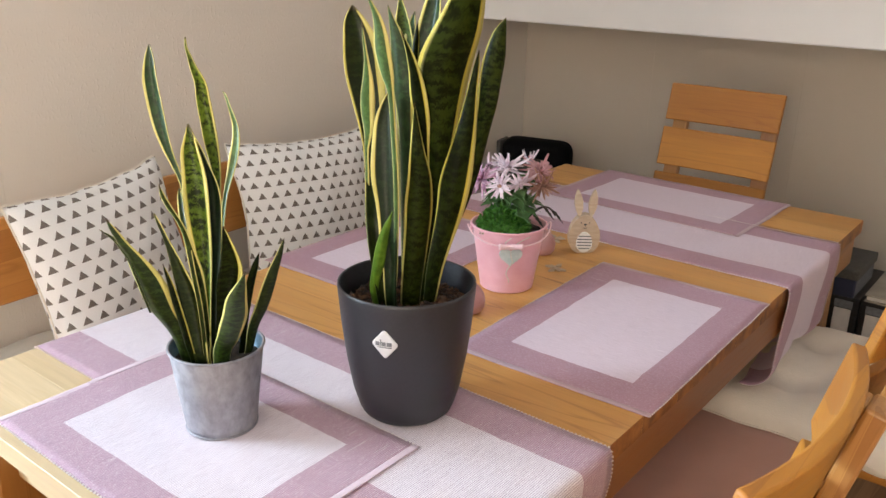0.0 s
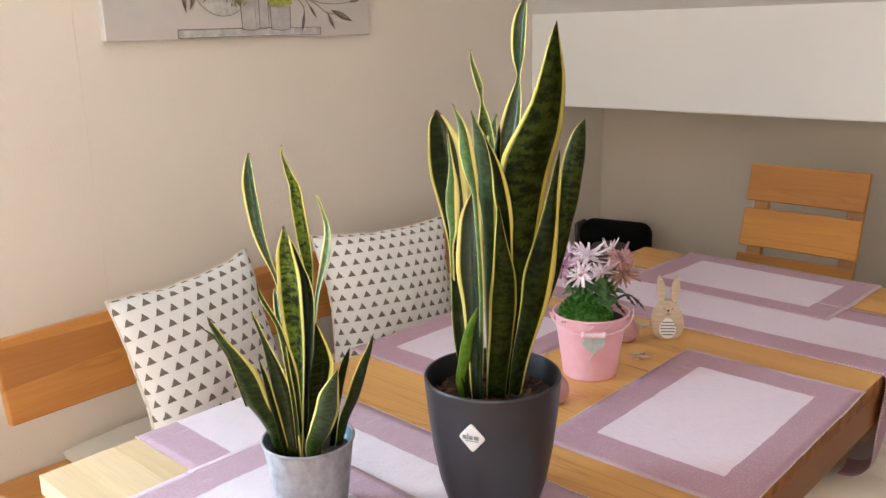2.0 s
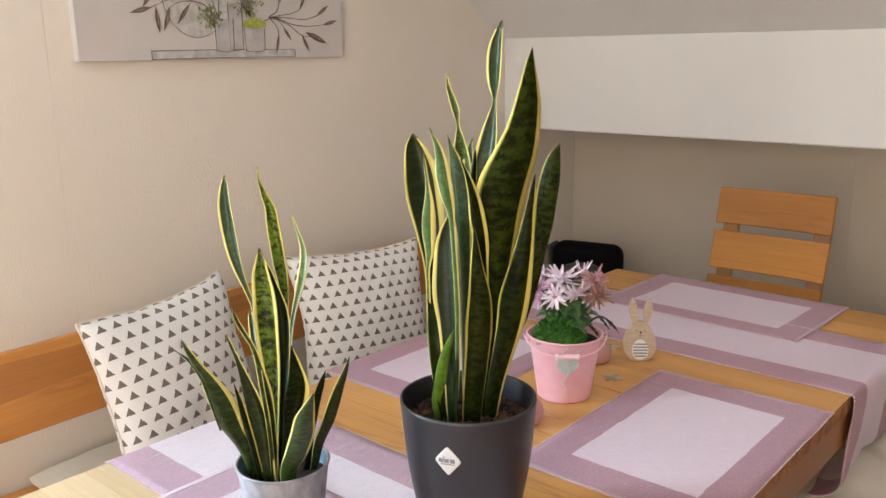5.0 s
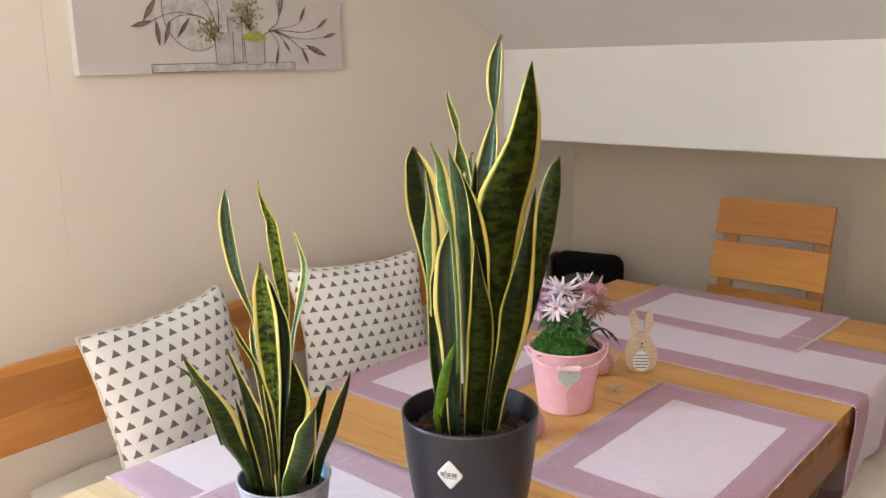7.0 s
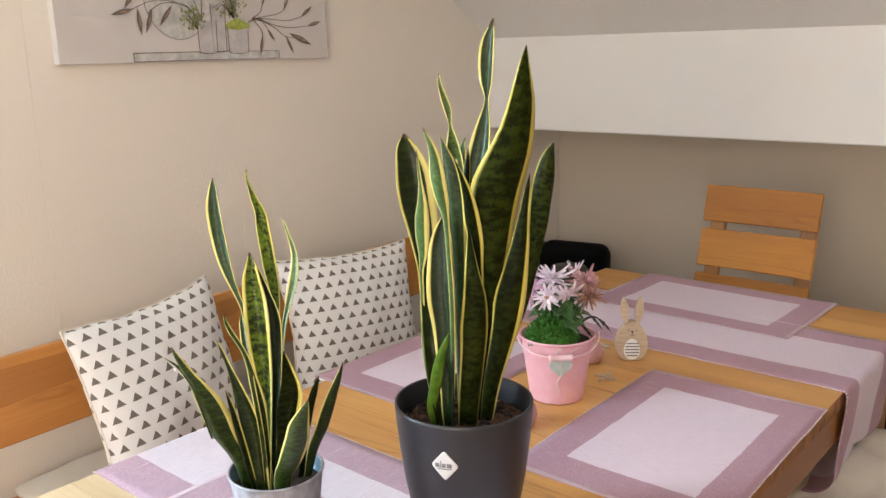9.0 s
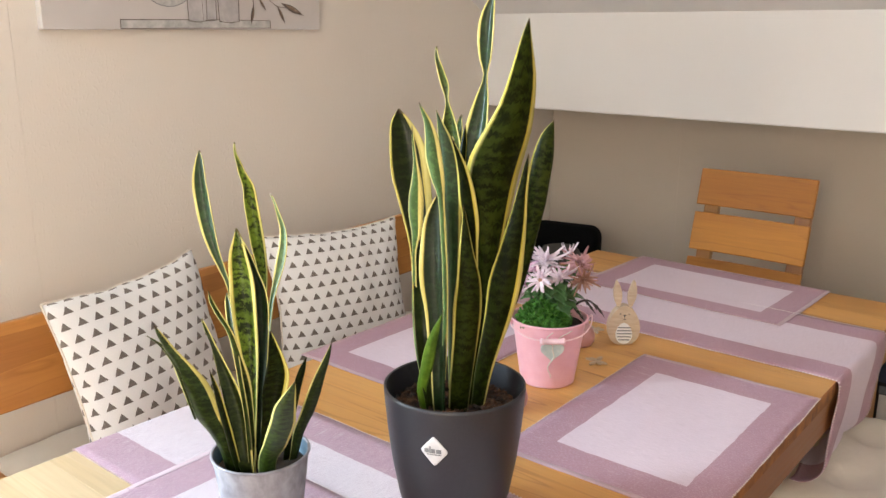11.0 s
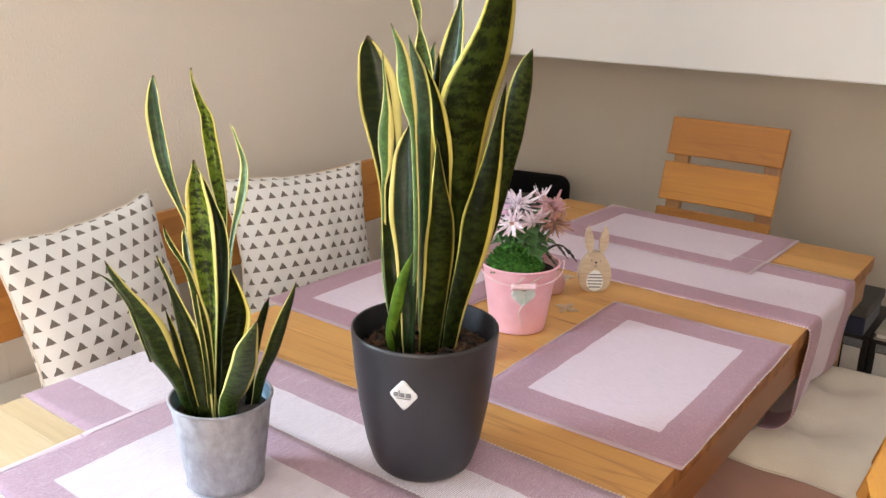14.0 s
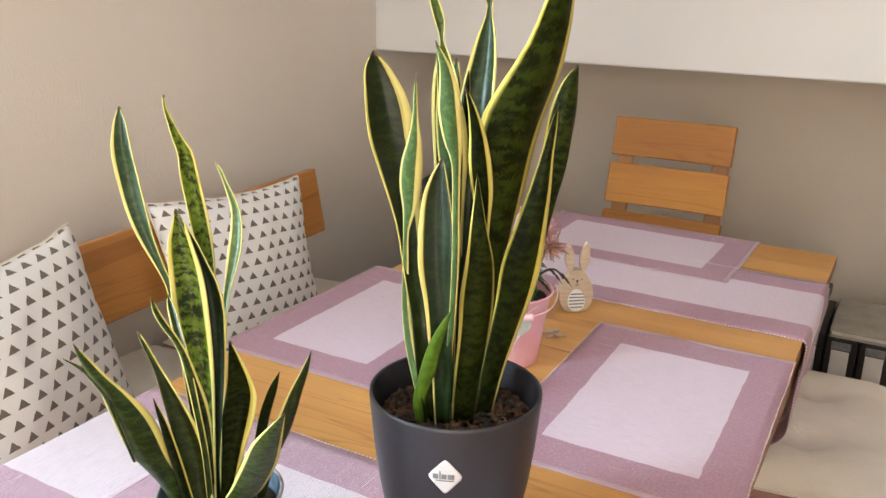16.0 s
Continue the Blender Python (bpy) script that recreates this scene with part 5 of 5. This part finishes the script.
        p = Vector(centre) + Vector((d.x * spread[0], d.y * spread[1], d.z * spread[2])) * rng.uniform(0.72, 1.04)
        size = rng.uniform(low, high)
        way = (d + Vector((rng.uniform(-0.7, 0.7), rng.uniform(-0.7, 0.7), rng.uniform(-0.4, 0.6)))).normalized()
        side = way.cross(Vector((rng.uniform(-1, 1), rng.uniform(-1, 1), rng.uniform(-1, 1)))).normalized() * size * wide
        lift = way.cross(side).normalized() * size * 0.12
        quad = [bm.verts.new(p), bm.verts.new(p + way * size * 0.5 + side + lift), bm.verts.new(p + way * size), bm.verts.new(p + way * size * 0.5 - side + lift)]
        bm.faces.new((quad[0], quad[1], quad[2]))
        bm.faces.new((quad[0], quad[2], quad[3]))
    ob = part(name, bm, mat_, parent)
    ob["kind"] = "stuff"
    return ob


core = bmesh.new()
bmesh.ops.create_icosphere(core, subdivisions=3, radius=1, matrix=Matrix.Translation((-0.011, -0.014, 0.106)) @ Matrix.Diagonal((0.045, 0.041, 0.037, 1)))
part("moss_core", core, MOSS, mum, "", True)
tuft("moss", (-0.011, -0.014, 0.107), (0.045, 0.041, 0.044), 2600, 0.004, 0.009, MOSS, mum, 0.30)


def toothed_leaf(base, tip, wide, droop, skin=HERB):
    """A lobed chrysanthemum leaf."""
    base, tip = Vector(base), Vector(tip)
    way = tip - base
    side = way.cross(Vector((0, 0, 1))).normalized()

    def place(s, t):
        lobes = 0.72 + 0.28 * math.cos(t * 5.5 * math.pi)
        w = wide * (math.sin(math.pi * min(1, t * 0.94 + 0.06)) ** 0.7) * lobes
        c = 2 * s - 1
        return base + way * (t * (1 - 0.12 * abs(c))) + side * (c * w) + Vector((0, 0, -droop * t * t + 0.25 * wide * abs(c)))

    return part("leaf", sheet(6, 18, place, 0.0006), skin, mum, "", True)


for k in range(46):
    a = rng.uniform(0, 2 * math.pi)
    r0, r1 = rng.uniform(0.0, 0.018), rng.uniform(0.040, 0.070)
    z0 = rng.uniform(0.150, 0.194)
    toothed_leaf((r0 * math.cos(a), 0.012 + r0 * math.sin(a), z0), (r1 * math.cos(a) + 0.004, 0.010 + r1 * math.sin(a), z0 + rng.uniform(-0.012, 0.020)), rng.uniform(0.013, 0.021), rng.uniform(0.006, 0.026))
part("wilted_sprig", tube([(0.030, -0.010, 0.130), (0.050, -0.018, 0.150), (0.066, -0.022, 0.152), (0.078, -0.026, 0.138)], 0.0026, 24, 6, taper=0.4), WILTED, mum, "", True)
for x, z in ((0.040, 0.136), (0.056, 0.152), (0.072, 0.146)):
    toothed_leaf((x, -0.018, z), (x + 0.020, -0.028, z - 0.014), 0.007, 0.008, WILTED)


def flower(centre, facing, radius, petals, skin, heart_skin, seed, open_=0.5):
    """A spidery flower head: strap petals in three rings round a small heart."""
    r = random.Random(seed)
    head = empty("flower")
    bm = bmesh.new()
    for k in range(int(petals * 1.15)):
        ring = k % 3
        a = 2 * math.pi * k / petals * 2.37 + r.uniform(-0.2, 0.2)
        length = radius * (1.08 - 0.24 * ring) * r.uniform(0.62, 1.12)
        rise = open_ * (0.15 + 0.45 * ring) + r.uniform(-0.65, 0.6)
        out, side = Vector((math.cos(a), math.sin(a), 0)), Vector((-math.sin(a), math.cos(a), 0))
        wide = radius * 0.070 * r.uniform(0.7, 1.4)
        bend = r.uniform(-0.7, 1.2)

        def place(s, t):
            w = wide * (0.45 + 0.65 * math.sin(math.pi * min(0.97, t * 0.85 + 0.12)))
            c = 2 * s - 1
            return out * (length * t * math.cos(rise)) + Vector((0, 0, length * (t * math.sin(rise) - bend * t * t * 0.5))) + side * (c * w) + Vector((0, 0, 0.35 * w * c * c))

        sheet(2, 6, place, 0.0004, (1, 1), bm)
    part("petals", bm, skin, head, "", True)
    bm = bmesh.new()
    bmesh.ops.create_icosphere(bm, subdivisions=2, radius=radius * 0.20, matrix=Matrix.Diagonal((1, 1, 0.7, 1)))
    part("heart", bm, heart_skin, head, "", True)
    q = Vector(facing).to_track_quat("Z", "Y").to_matrix().to_4x4()
    m = Matrix.Translation(centre) @ q
    for child in list(head.children):
        child.data.transform(m)
        child.parent = mum
    bpy.data.objects.remove(head)
    part("stem", tube([(centre[0] * 0.3, 0.012 + centre[1] * 0.3, 0.112), (centre[0] * 0.6, 0.008 + centre[1] * 0.6, 0.15), (centre[0], centre[1], centre[2] - 0.002)], 0.0018, 20, 6), HERB, mum, "", True)


flower((-0.052, -0.004, 0.199), (-0.70, -0.40, 0.35), 0.033, 58, PETAL_DEEP, PETAL_CORE, 1)
flower((-0.008, 0.002, 0.217), (-0.10, -0.30, 0.9), 0.038, 60, PETAL_WHITE, PETAL, 2, 0.8)
flower((-0.022, -0.032, 0.194), (-0.25, -0.85, 0.10), 0.029, 30, PETAL_WHITE, BUD, 3, 0.3)
flower((0.012, -0.028, 0.196), (0.25, -0.75, -0.35), 0.032, 30, PETAL_WHITE, PETAL, 4, 0.1)
flower((0.050, -0.002, 0.212), (0.45, -0.45, 0.55), 0.036, 60, PETAL_ROSE, BUD, 5, 0.6)
flower((0.034, 0.016, 0.222), (0.3, 0.1, 0.9), 0.030, 12, PETAL_WHITE, PETAL, 6, 1.1)
flower((-0.034, 0.030, 0.205), (-0.4, 0.5, 0.7), 0.034, 36, PETAL, PETAL_ROSE, 7)
flower((0.050, -0.026, 0.194), (0.30, -0.65, -0.45), 0.030, 70, BUD, BUD, 8, 1.5)

# ---- small things on the table ----


def rose_vase(at, size):
    body = [(0, 0.001), (0.50, 0.0), (0.72, 0.10), (0.95, 0.45), (1.0, 0.85), (0.90, 1.30), (0.66, 1.68), (0.50, 1.86), (0.46, 1.90), (0.42, 1.86), (0.55, 1.60), (0.0, 1.5)]
    ob = part("rose_votive", lathe([(r * size, z * size) for r, z in body], 40), PINK_GLAZE, None, "", True)
    ob.matrix_world = pose(*at, TOP + 0.0004)
    return tagged(ob, "small round old-rose glazed tealight holder", "candle holder", "tealight holders")


rose_vase((-0.452, 0.462), 0.026)
rose_vase((-0.389, 0.127), 0.027)


def bunny():
    """A plywood rabbit with a white striped egg on its belly, one plain mesh."""
    bm = bmesh.new()

    def layer(points, depth, at, index, lean=0.0):
        before = set(bm.faces)
        verts_before = set(bm.verts)
        outline(points, depth, bm)
        fresh = [x for x in bm.verts if x not in verts_before]
        bmesh.ops.transform(bm, matrix=pose(at[0], at[1], at[2], 0, lean, 0), verts=fresh)
        for f in bm.faces:
            if f not in before:
                f.material_index = index

    n = 36
    body = []
    for k in range(n):
        a = 2 * math.pi * k / n - math.pi / 2
        x, z = math.cos(a), math.sin(a)
        body.append((0.0295 * x * (1 - 0.16 * z) if z > -0.9 else 0.0295 * x, max(0.0, 0.0365 + 0.0395 * z)))
    layer(body, 0.020, (0, -0.010, 0), 0)
    ear = [(0.0078 * math.sin(math.pi * min(1, k / 12)) ** 0.8 * (1 if k <= 12 else -1), 0.055 * (k / 12)) for k in range(13)] + [(-0.0078 * math.sin(math.pi * (k / 12)) ** 0.8, 0.055 * (k / 12)) for k in range(11, 0, -1)]
    layer(ear, 0.010, (-0.0105, -0.005, 0.069), 0, -6)
    layer(ear, 0.010, (0.0105, -0.005, 0.069), 0, 6)
    egg = [(0.0150 * math.cos(a) * (1 - 0.14 * math.sin(a)), 0.023 + 0.0200 * math.sin(a)) for a in [2 * math.pi * k / 28 for k in range(28)]]
    layer([(x, max(0.003, z)) for x, z in egg], 0.0040, (0, -0.0135, 0), 1)
    for z in (0.010, 0.016, 0.022, 0.028, 0.034):
        half = 0.0150 * math.sqrt(max(0, 1 - ((z - 0.023) / 0.0205) ** 2)) * 0.92
        layer([(-half, z), (half, z), (half, z + 0.0021), (-half, z + 0.0021)], 0.0012, (0, -0.0146, 0), 2)
    for x, z, r in ((-0.0078, 0.0605, 0.0012), (0.0078, 0.0605, 0.0012)):
        layer([(r * math.cos(2 * math.pi * k / 12), r * math.sin(2 * math.pi * k / 12)) for k in range(12)], 0.0012, (x, -0.0108, z), 3)
    layer([(-0.0028, 0.002), (0, 0.0032), (0.0028, 0.002), (0, -0.002)], 0.0014, (0, -0.0110, 0.056), 3)
    layer([(-0.0004, 0), (0.0004, 0), (0.0004, -0.004), (-0.0004, -0.004)], 0.0012, (0, -0.0108, 0.0545), 3)
    layer([(-0.0035, 0), (0, -0.0012), (0.0035, 0), (0.0035, 0.0008), (0, -0.0004), (-0.0035, 0.0008)], 0.0012, (0, -0.0108, 0.0502), 3)
    me = bpy.data.meshes.new("wooden_rabbit")
    bmesh.ops.recalc_face_normals(bm, faces=bm.faces)
    bm.to_mesh(me)
    bm.free()
    for m in (BUNNY_WOOD, WHITE_ENAMEL, GREY_PRINT, INK):
        me.materials.append(m)
    ob = new("wooden_rabbit", me)
    bev = ob.modifiers.new("round", "BEVEL")
    bev.width, bev.segments, bev.limit_method = 0.0016, 3, "ANGLE"
    ob.matrix_world = pose(-0.396, 0.529, TOP + 0.0003, 0, 0, 38) @ Matrix.Scale(1.09, 4)
    return tagged(ob, "pale wooden rabbit figure with a striped white egg belly", "figurine")


bunny()


def wood_blossom(at, turn, seed):
    """Loose little wooden petals, a table decoration."""
    r = random.Random(seed)
    thing = empty("wooden_blossom")
    for k in range(6):
        a = k * 1.05 + r.uniform(-0.3, 0.3)
        bm = bmesh.new()
        pts = [(0.0095 * math.cos(q), 0.0048 * math.sin(q) * (1 - 0.3 * math.cos(q))) for q in [2 * math.pi * i / 14 for i in range(14)]]
        outline(pts, 0.0028, bm)
        bmesh.ops.transform(bm, matrix=pose(0.0125 * math.cos(a), 0.0125 * math.sin(a), 0.0030 + 0.0028 * (k % 2), 0, 0, math.degrees(a)) @ pose(0, 0, 0, -90, 0, 0), verts=bm.verts)
        part("petal", bm, BUNNY_WOOD, thing)
    thing.matrix_world = pose(at[0], at[1], TOP + 0.0002, 0, 0, turn)
    return tagged(thing, "small pale wooden blossom lying on the table", "table decoration", "wooden blossoms")


wood_blossom((-0.383, 0.402), 20, 1)
wood_blossom((-0.478, 0.556), 70, 2)

# ---- picture on the wall ----
PY0, PY1, PZ0, PZ1 = -0.086, 0.700, 1.374, 1.800
picture = empty("canvas_picture")
tagged(picture, "grey canvas picture of vases, plates and dark twigs", "picture")
part("canvas", block(-0.0115, 0.0115, PY0, PY1, PZ0, PZ1, 0.002, 1), CANVAS_EDGE, picture, "white canvas edges")
part("painted_face", block(0.0116, 0.0124, PY0 + 0.001, PY1 - 0.001, PZ0 + 0.001, PZ1 - 0.001, 0), CANVAS, picture)
picture.matrix_world = pose(-1.4845, 0.006, -0.003)


def brush(name, shape, layer_, mat_):
    """A flat painted patch on the canvas: shape holds (y, z) pairs."""
    bm = bmesh.new()
    x0 = 0.0132 + 0.0006 * layer_
    vs = [bm.verts.new((x0, y, z)) for y, z in shape]
    f = bm.faces.new(vs)
    if f.normal.x < 0:
        f.normal_flip()
    made = bmesh.ops.extrude_face_region(bm, geom=[f])
    bmesh.ops.translate(bm, vec=(-0.0005, 0, 0), verts=[g for g in made["geom"] if isinstance(g, bmesh.types.BMVert)])
    bmesh.ops.recalc_face_normals(bm, faces=bm.faces)
    return part(name, bm, mat_, picture)


def round_shape(y, z, ry, rz, n=40):
    return [(y + ry * math.cos(2 * math.pi * k / n), z + rz * math.sin(2 * math.pi * k / n)) for k in range(n)]


def stroke(points, wide, layer_, mat_, name="stroke"):
    """A painted line of an even width."""
    line = [Vector((p[0], p[1])) for p in spline(points, 18)]
    left, right = [], []
    for k, p in enumerate(line):
        way = (line[min(k + 1, 18)] - line[max(k - 1, 0)]).normalized()
        off = Vector((-way.y, way.x)) * wide / 2 * (1 - 0.4 * k / 18)
        left.append(tuple(p + off))
        right.append(tuple(p - off))
    return brush(name, left + right[::-1], layer_, mat_)


def twig_leaf(y, z, length, angle, wide=0.17):
    c, s_ = math.cos(radians(angle)), math.sin(radians(angle))
    pts = []
    for k in range(9):
        q = k / 8
        pts.append((q * length, wide * length * math.sin(math.pi * q) ** 1.2 * 0.55))
    for k in range(7, 0, -1):
        q = k / 8
        pts.append((q * length, -wide * length * math.sin(math.pi * q) ** 1.2 * 0.55))
    brush("leaf_light", [(y + c * a - s_ * b, z + s_ * a + c * b) for a, b in [(0.16 * length + 0.66 * p, 0.42 * q + 0.018 * length) for p, q in pts]], 6, UMBER)
    return brush("twig_leaf", [(y + c * a - s_ * b, z + s_ * a + c * b) for a, b in pts], 5, SEPIA)


brush("plate", round_shape(0.222, 1.528, 0.090, 0.100), 1, WASH_PALE)
stroke([(0.222 + 0.091 * math.cos(a), 1.528 + 0.101 * math.sin(a)) for a in [2.6 + 0.26 * k for k in range(12)]], 0.0022, 2, GREY_PRINT, "plate_line")
brush("plate", round_shape(0.262, 1.600, 0.135, 0.120), 0, WASH)
brush("shelf", [(0.092, 1.3765), (0.523, 1.3775), (0.523, 1.397), (0.092, 1.396)], 1, WASH_PALE)
for line in (((0.092, 1.396), (0.30, 1.3975), (0.523, 1.397)), ((0.092, 1.3765), (0.30, 1.3775), (0.523, 1.3780)), ((0.0925, 1.3765), (0.0925, 1.387), (0.0925, 1.396)), ((0.523, 1.378), (0.523, 1.388), (0.523, 1.397))):
    stroke(line, 0.0022, 2, SEPIA, "shelf_line")


def painted_vase(y0, y1, z0, z1, layer_):
    m = 0.5 * (y0 + y1)
    brush("vase", [(y0 + 0.002, z0 + 0.002), (m, z0 - 0.002), (y1 - 0.002, z0 + 0.002), (y1, z1), (m, z1 - 0.002), (y0, z1)], layer_, VASE_WASH)
    stroke([(y0, z1), (y0 + 0.001, (z0 + z1) / 2), (y0 + 0.002, z0)], 0.0018, layer_ + 1, SEPIA, "vase_line")
    stroke([(y1, z1), (y1 - 0.001, (z0 + z1) / 2), (y1 - 0.002, z0)], 0.0018, layer_ + 1, SEPIA, "vase_line")
    stroke([(y0 + 0.002, z0), (m, z0 - 0.003), (y1 - 0.002, z0)], 0.0018, layer_ + 1, SEPIA, "vase_line")


painted_vase(0.313, 0.356, 1.398, 1.514, 2)
painted_vase(0.271, 0.327, 1.395, 1.475, 3)
painted_vase(0.360, 0.424, 1.394, 1.452, 3)
r = random.Random(31)
bm_lime = [(0.354 + 0.075 * k / 24, 1.463 + 0.012 * math.sin(math.pi * k / 24) + r.uniform(0, 0.006)) for k in range(25)] + [(0.429, 1.456), (0.39, 1.450), (0.356, 1.455)]
brush("grass", bm_lime, 5, LIME)
for (cy, cz, ry, rz, count) in ((0.262, 1.480, 0.042, 0.030, 70), (0.372, 1.520, 0.056, 0.042, 90)):
    for k in range(count):
        a, q = r.uniform(0, 2 * math.pi), math.sqrt(r.random())
        y, z = cy + ry * q * math.cos(a), cz + rz * q * math.sin(a)
        brush("berry", round_shape(y, z, r.uniform(0.0018, 0.0034), r.uniform(0.002, 0.0042), 8), 4 + k % 2, OLIVE)
        if k % 3 == 0:
            stroke([(cy + 0.01, cz - rz), ((cy + y) / 2, (cz + z) / 2), (y, z)], 0.0012, 3, SEPIA, "berry_stalk")
for points in (((0.275, 1.478), (0.245, 1.505), (0.19, 1.518), (0.15, 1.515), (0.108, 1.500), (0.100, 1.494)),
               ((0.275, 1.478), (0.24, 1.508), (0.185, 1.512), (0.150, 1.497), (0.140, 1.486)),
               ((0.285, 1.47), (0.262, 1.53), (0.225, 1.575), (0.17, 1.600)),
               ((0.285, 1.47), (0.287, 1.54), (0.270, 1.62), (0.25, 1.68)),
               ((0.440, 1.480), (0.47, 1.500), (0.475, 1.54), (0.455, 1.60)),
               ((0.425, 1.470), (0.46, 1.482), (0.52, 1.492), (0.55, 1.505)),
               ((0.440, 1.480), (0.50, 1.479), (0.56, 1.476), (0.61, 1.488)),
               ((0.455, 1.481), (0.52, 1.462), (0.575, 1.458), (0.63, 1.463)),
               ((0.455, 1.481), (0.51, 1.458), (0.545, 1.435), (0.585, 1.430)),
               ((0.440, 1.480), (0.465, 1.455), (0.47, 1.440), (0.468, 1.430)),
               ((0.440, 1.480), (0.470, 1.472), (0.487, 1.455))):
    stroke(points, 0.0022, 4, SEPIA, "twig")
for y, z, length, angle in ((0.104, 1.497, 0.062, 194), (0.112, 1.500, 0.064, -85), (0.150, 1.498, 0.060, 250), (0.205, 1.508, 0.062, 232), (0.165, 1.600, 0.06, 215), (0.118, 1.552, 0.070, 235),
                            (0.545, 1.502, 0.050, 62), (0.605, 1.486, 0.052, 35), (0.625, 1.462, 0.055, 14), (0.560, 1.443, 0.085, -22), (0.548, 1.436, 0.052, -62), (0.470, 1.436, 0.050, -102), (0.486, 1.456, 0.042, -55),
                            (0.455, 1.595, 0.06, 110), (0.478, 1.515, 0.07, 78)):
    twig_leaf(y, z, length, angle)

# ---- the niche ----
case = empty("black_suitcase")
case.matrix_world = pose(-1.262, 1.72, 0, 0, 0, 12)
tagged(case, "black soft suitcase standing in the niche corner", "suitcase")
bm = block(-0.135, 0.135, -0.055, 0.055, 0.04, 0.668, 0.045, 5)
part("shell", bm, BLACK, case, "", True)
part("side_pocket", block(-0.150, -0.134, -0.045, 0.045, 0.10, 0.655, 0.007, 3), CHARCOAL, case, "dark grey side panel", True)
for x in (-0.10, 0.10):
    wheel = lathe([(0, -0.012), (0.018, -0.012), (0.020, -0.009), (0.020, 0.009), (0.018, 0.012), (0, 0.012)], 24)
    bmesh.ops.transform(wheel, matrix=pose(x, 0.0, 0.020, 0, 90, 0), verts=wheel.verts)
    part("wheel", wheel, BLACK_METAL, case, "", True)
bm = lathe([(0, 0.0), (0.055, 0.004), (0.085, 0.03), (0.098, 0.075), (0.098, 0.53), (0.090, 0.592), (0.060, 0.636), (0.0, 0.652)], 40)
hamper = part("pouffe", bm, CHARCOAL, None, "", True)
hamper.matrix_world = pose(-1.150, 1.500, 0)
tagged(hamper, "tall dark grey fabric pouffe with a domed top", "pouffe")

stand = empty("low_stand", (0.15, 1.51, 0))
tagged(stand, "low black metal stand carrying a row of binders", "stand")
part("shelf", block(-0.54, 0.60, -0.16, 0.15, 0.135, 0.158, 0.003), BLACK_METAL, stand)
for x in (-0.52, 0.58):
    for y in (-0.14, 0.13):
        part("leg", block(x - 0.012, x + 0.012, y - 0.012, y + 0.012, 0, 0.1345, 0.002), BLACK_METAL, stand)


def binder(m, marked=True):
    """A lever-arch binder with its spine towards -y."""
    b = empty("ring_binder")
    part("cover", block(-0.0385, 0.0385, 0.0, 0.285, 0.0, 0.318, 0.004), BLACK_METAL, b)
    if marked:
        part("spine_label", block(-0.0215, 0.0215, -0.0022, -0.0002, 0.030, 0.284, 0.0006, 1), PAPER, b, "white paper spine label")
        ring = lathe([(0.005, -0.001), (0.0075, -0.001), (0.0075, 0.001), (0.005, 0.001), (0.005, -0.001)], 24)
        bmesh.ops.transform(ring, matrix=pose(0, -0.003, 0.075, 90, 0, 0), verts=ring.verts)
        part("finger_ring", ring, ZINC, b, "metal finger ring", True)
        part("label_head", block(-0.0235, 0.0235, -0.0020, -0.0002, 0.2865, 0.308, 0.0006, 1), GREY_PRINT, b)
    b.matrix_world = m
    return tagged(b, "black lever-arch ring binder with a white spine label" if marked else "plain black ring binder with its spine turned away", "ring binder", "ring binders")


first = binder(pose(0.032, 1.36, 0.1585))
for k in (-4, -3, -2):
    binder(pose(0.032 + 0.080 * k, 1.36 + 0.004 * (k % 3 - 1), 0.1585), False)
for k in (-1, 1, 2, 3, 4, 5, 6):
    copy_thing(first, pose(0.032 + 0.080 * k, 1.36 + 0.004 * (k % 3 - 1), 0.1585))
navy = empty("navy_storage_box", (-0.175, 1.455, 0.477))
tagged(navy, "dark navy flat storage box lying on the binders", "storage box")
part("body", block(-0.150, 0.150, -0.100, 0.100, 0.0, 0.052, 0.005), NAVY, navy)
part("lid", block(-0.154, 0.154, -0.104, 0.104, 0.0525, 0.080, 0.004), CHARCOAL, navy, "charcoal lid")
folder = empty("document_folder", (0.30, 1.495, 0.477))
tagged(folder, "grey-beige document folder lying on top of the binders", "folder")
part("lower_cover", block(-0.300, 0.300, -0.135, 0.125, 0.0, 0.004, 0.001, 1), GREY_BOARD, folder)
part("papers", block(-0.295, 0.295, -0.128, 0.118, 0.0042, 0.016, 0.001, 1), PAPER, folder)
part("upper_cover", block(-0.300, 0.300, -0.135, 0.125, 0.0162, 0.0205, 0.001, 1), GREY_BOARD, folder)
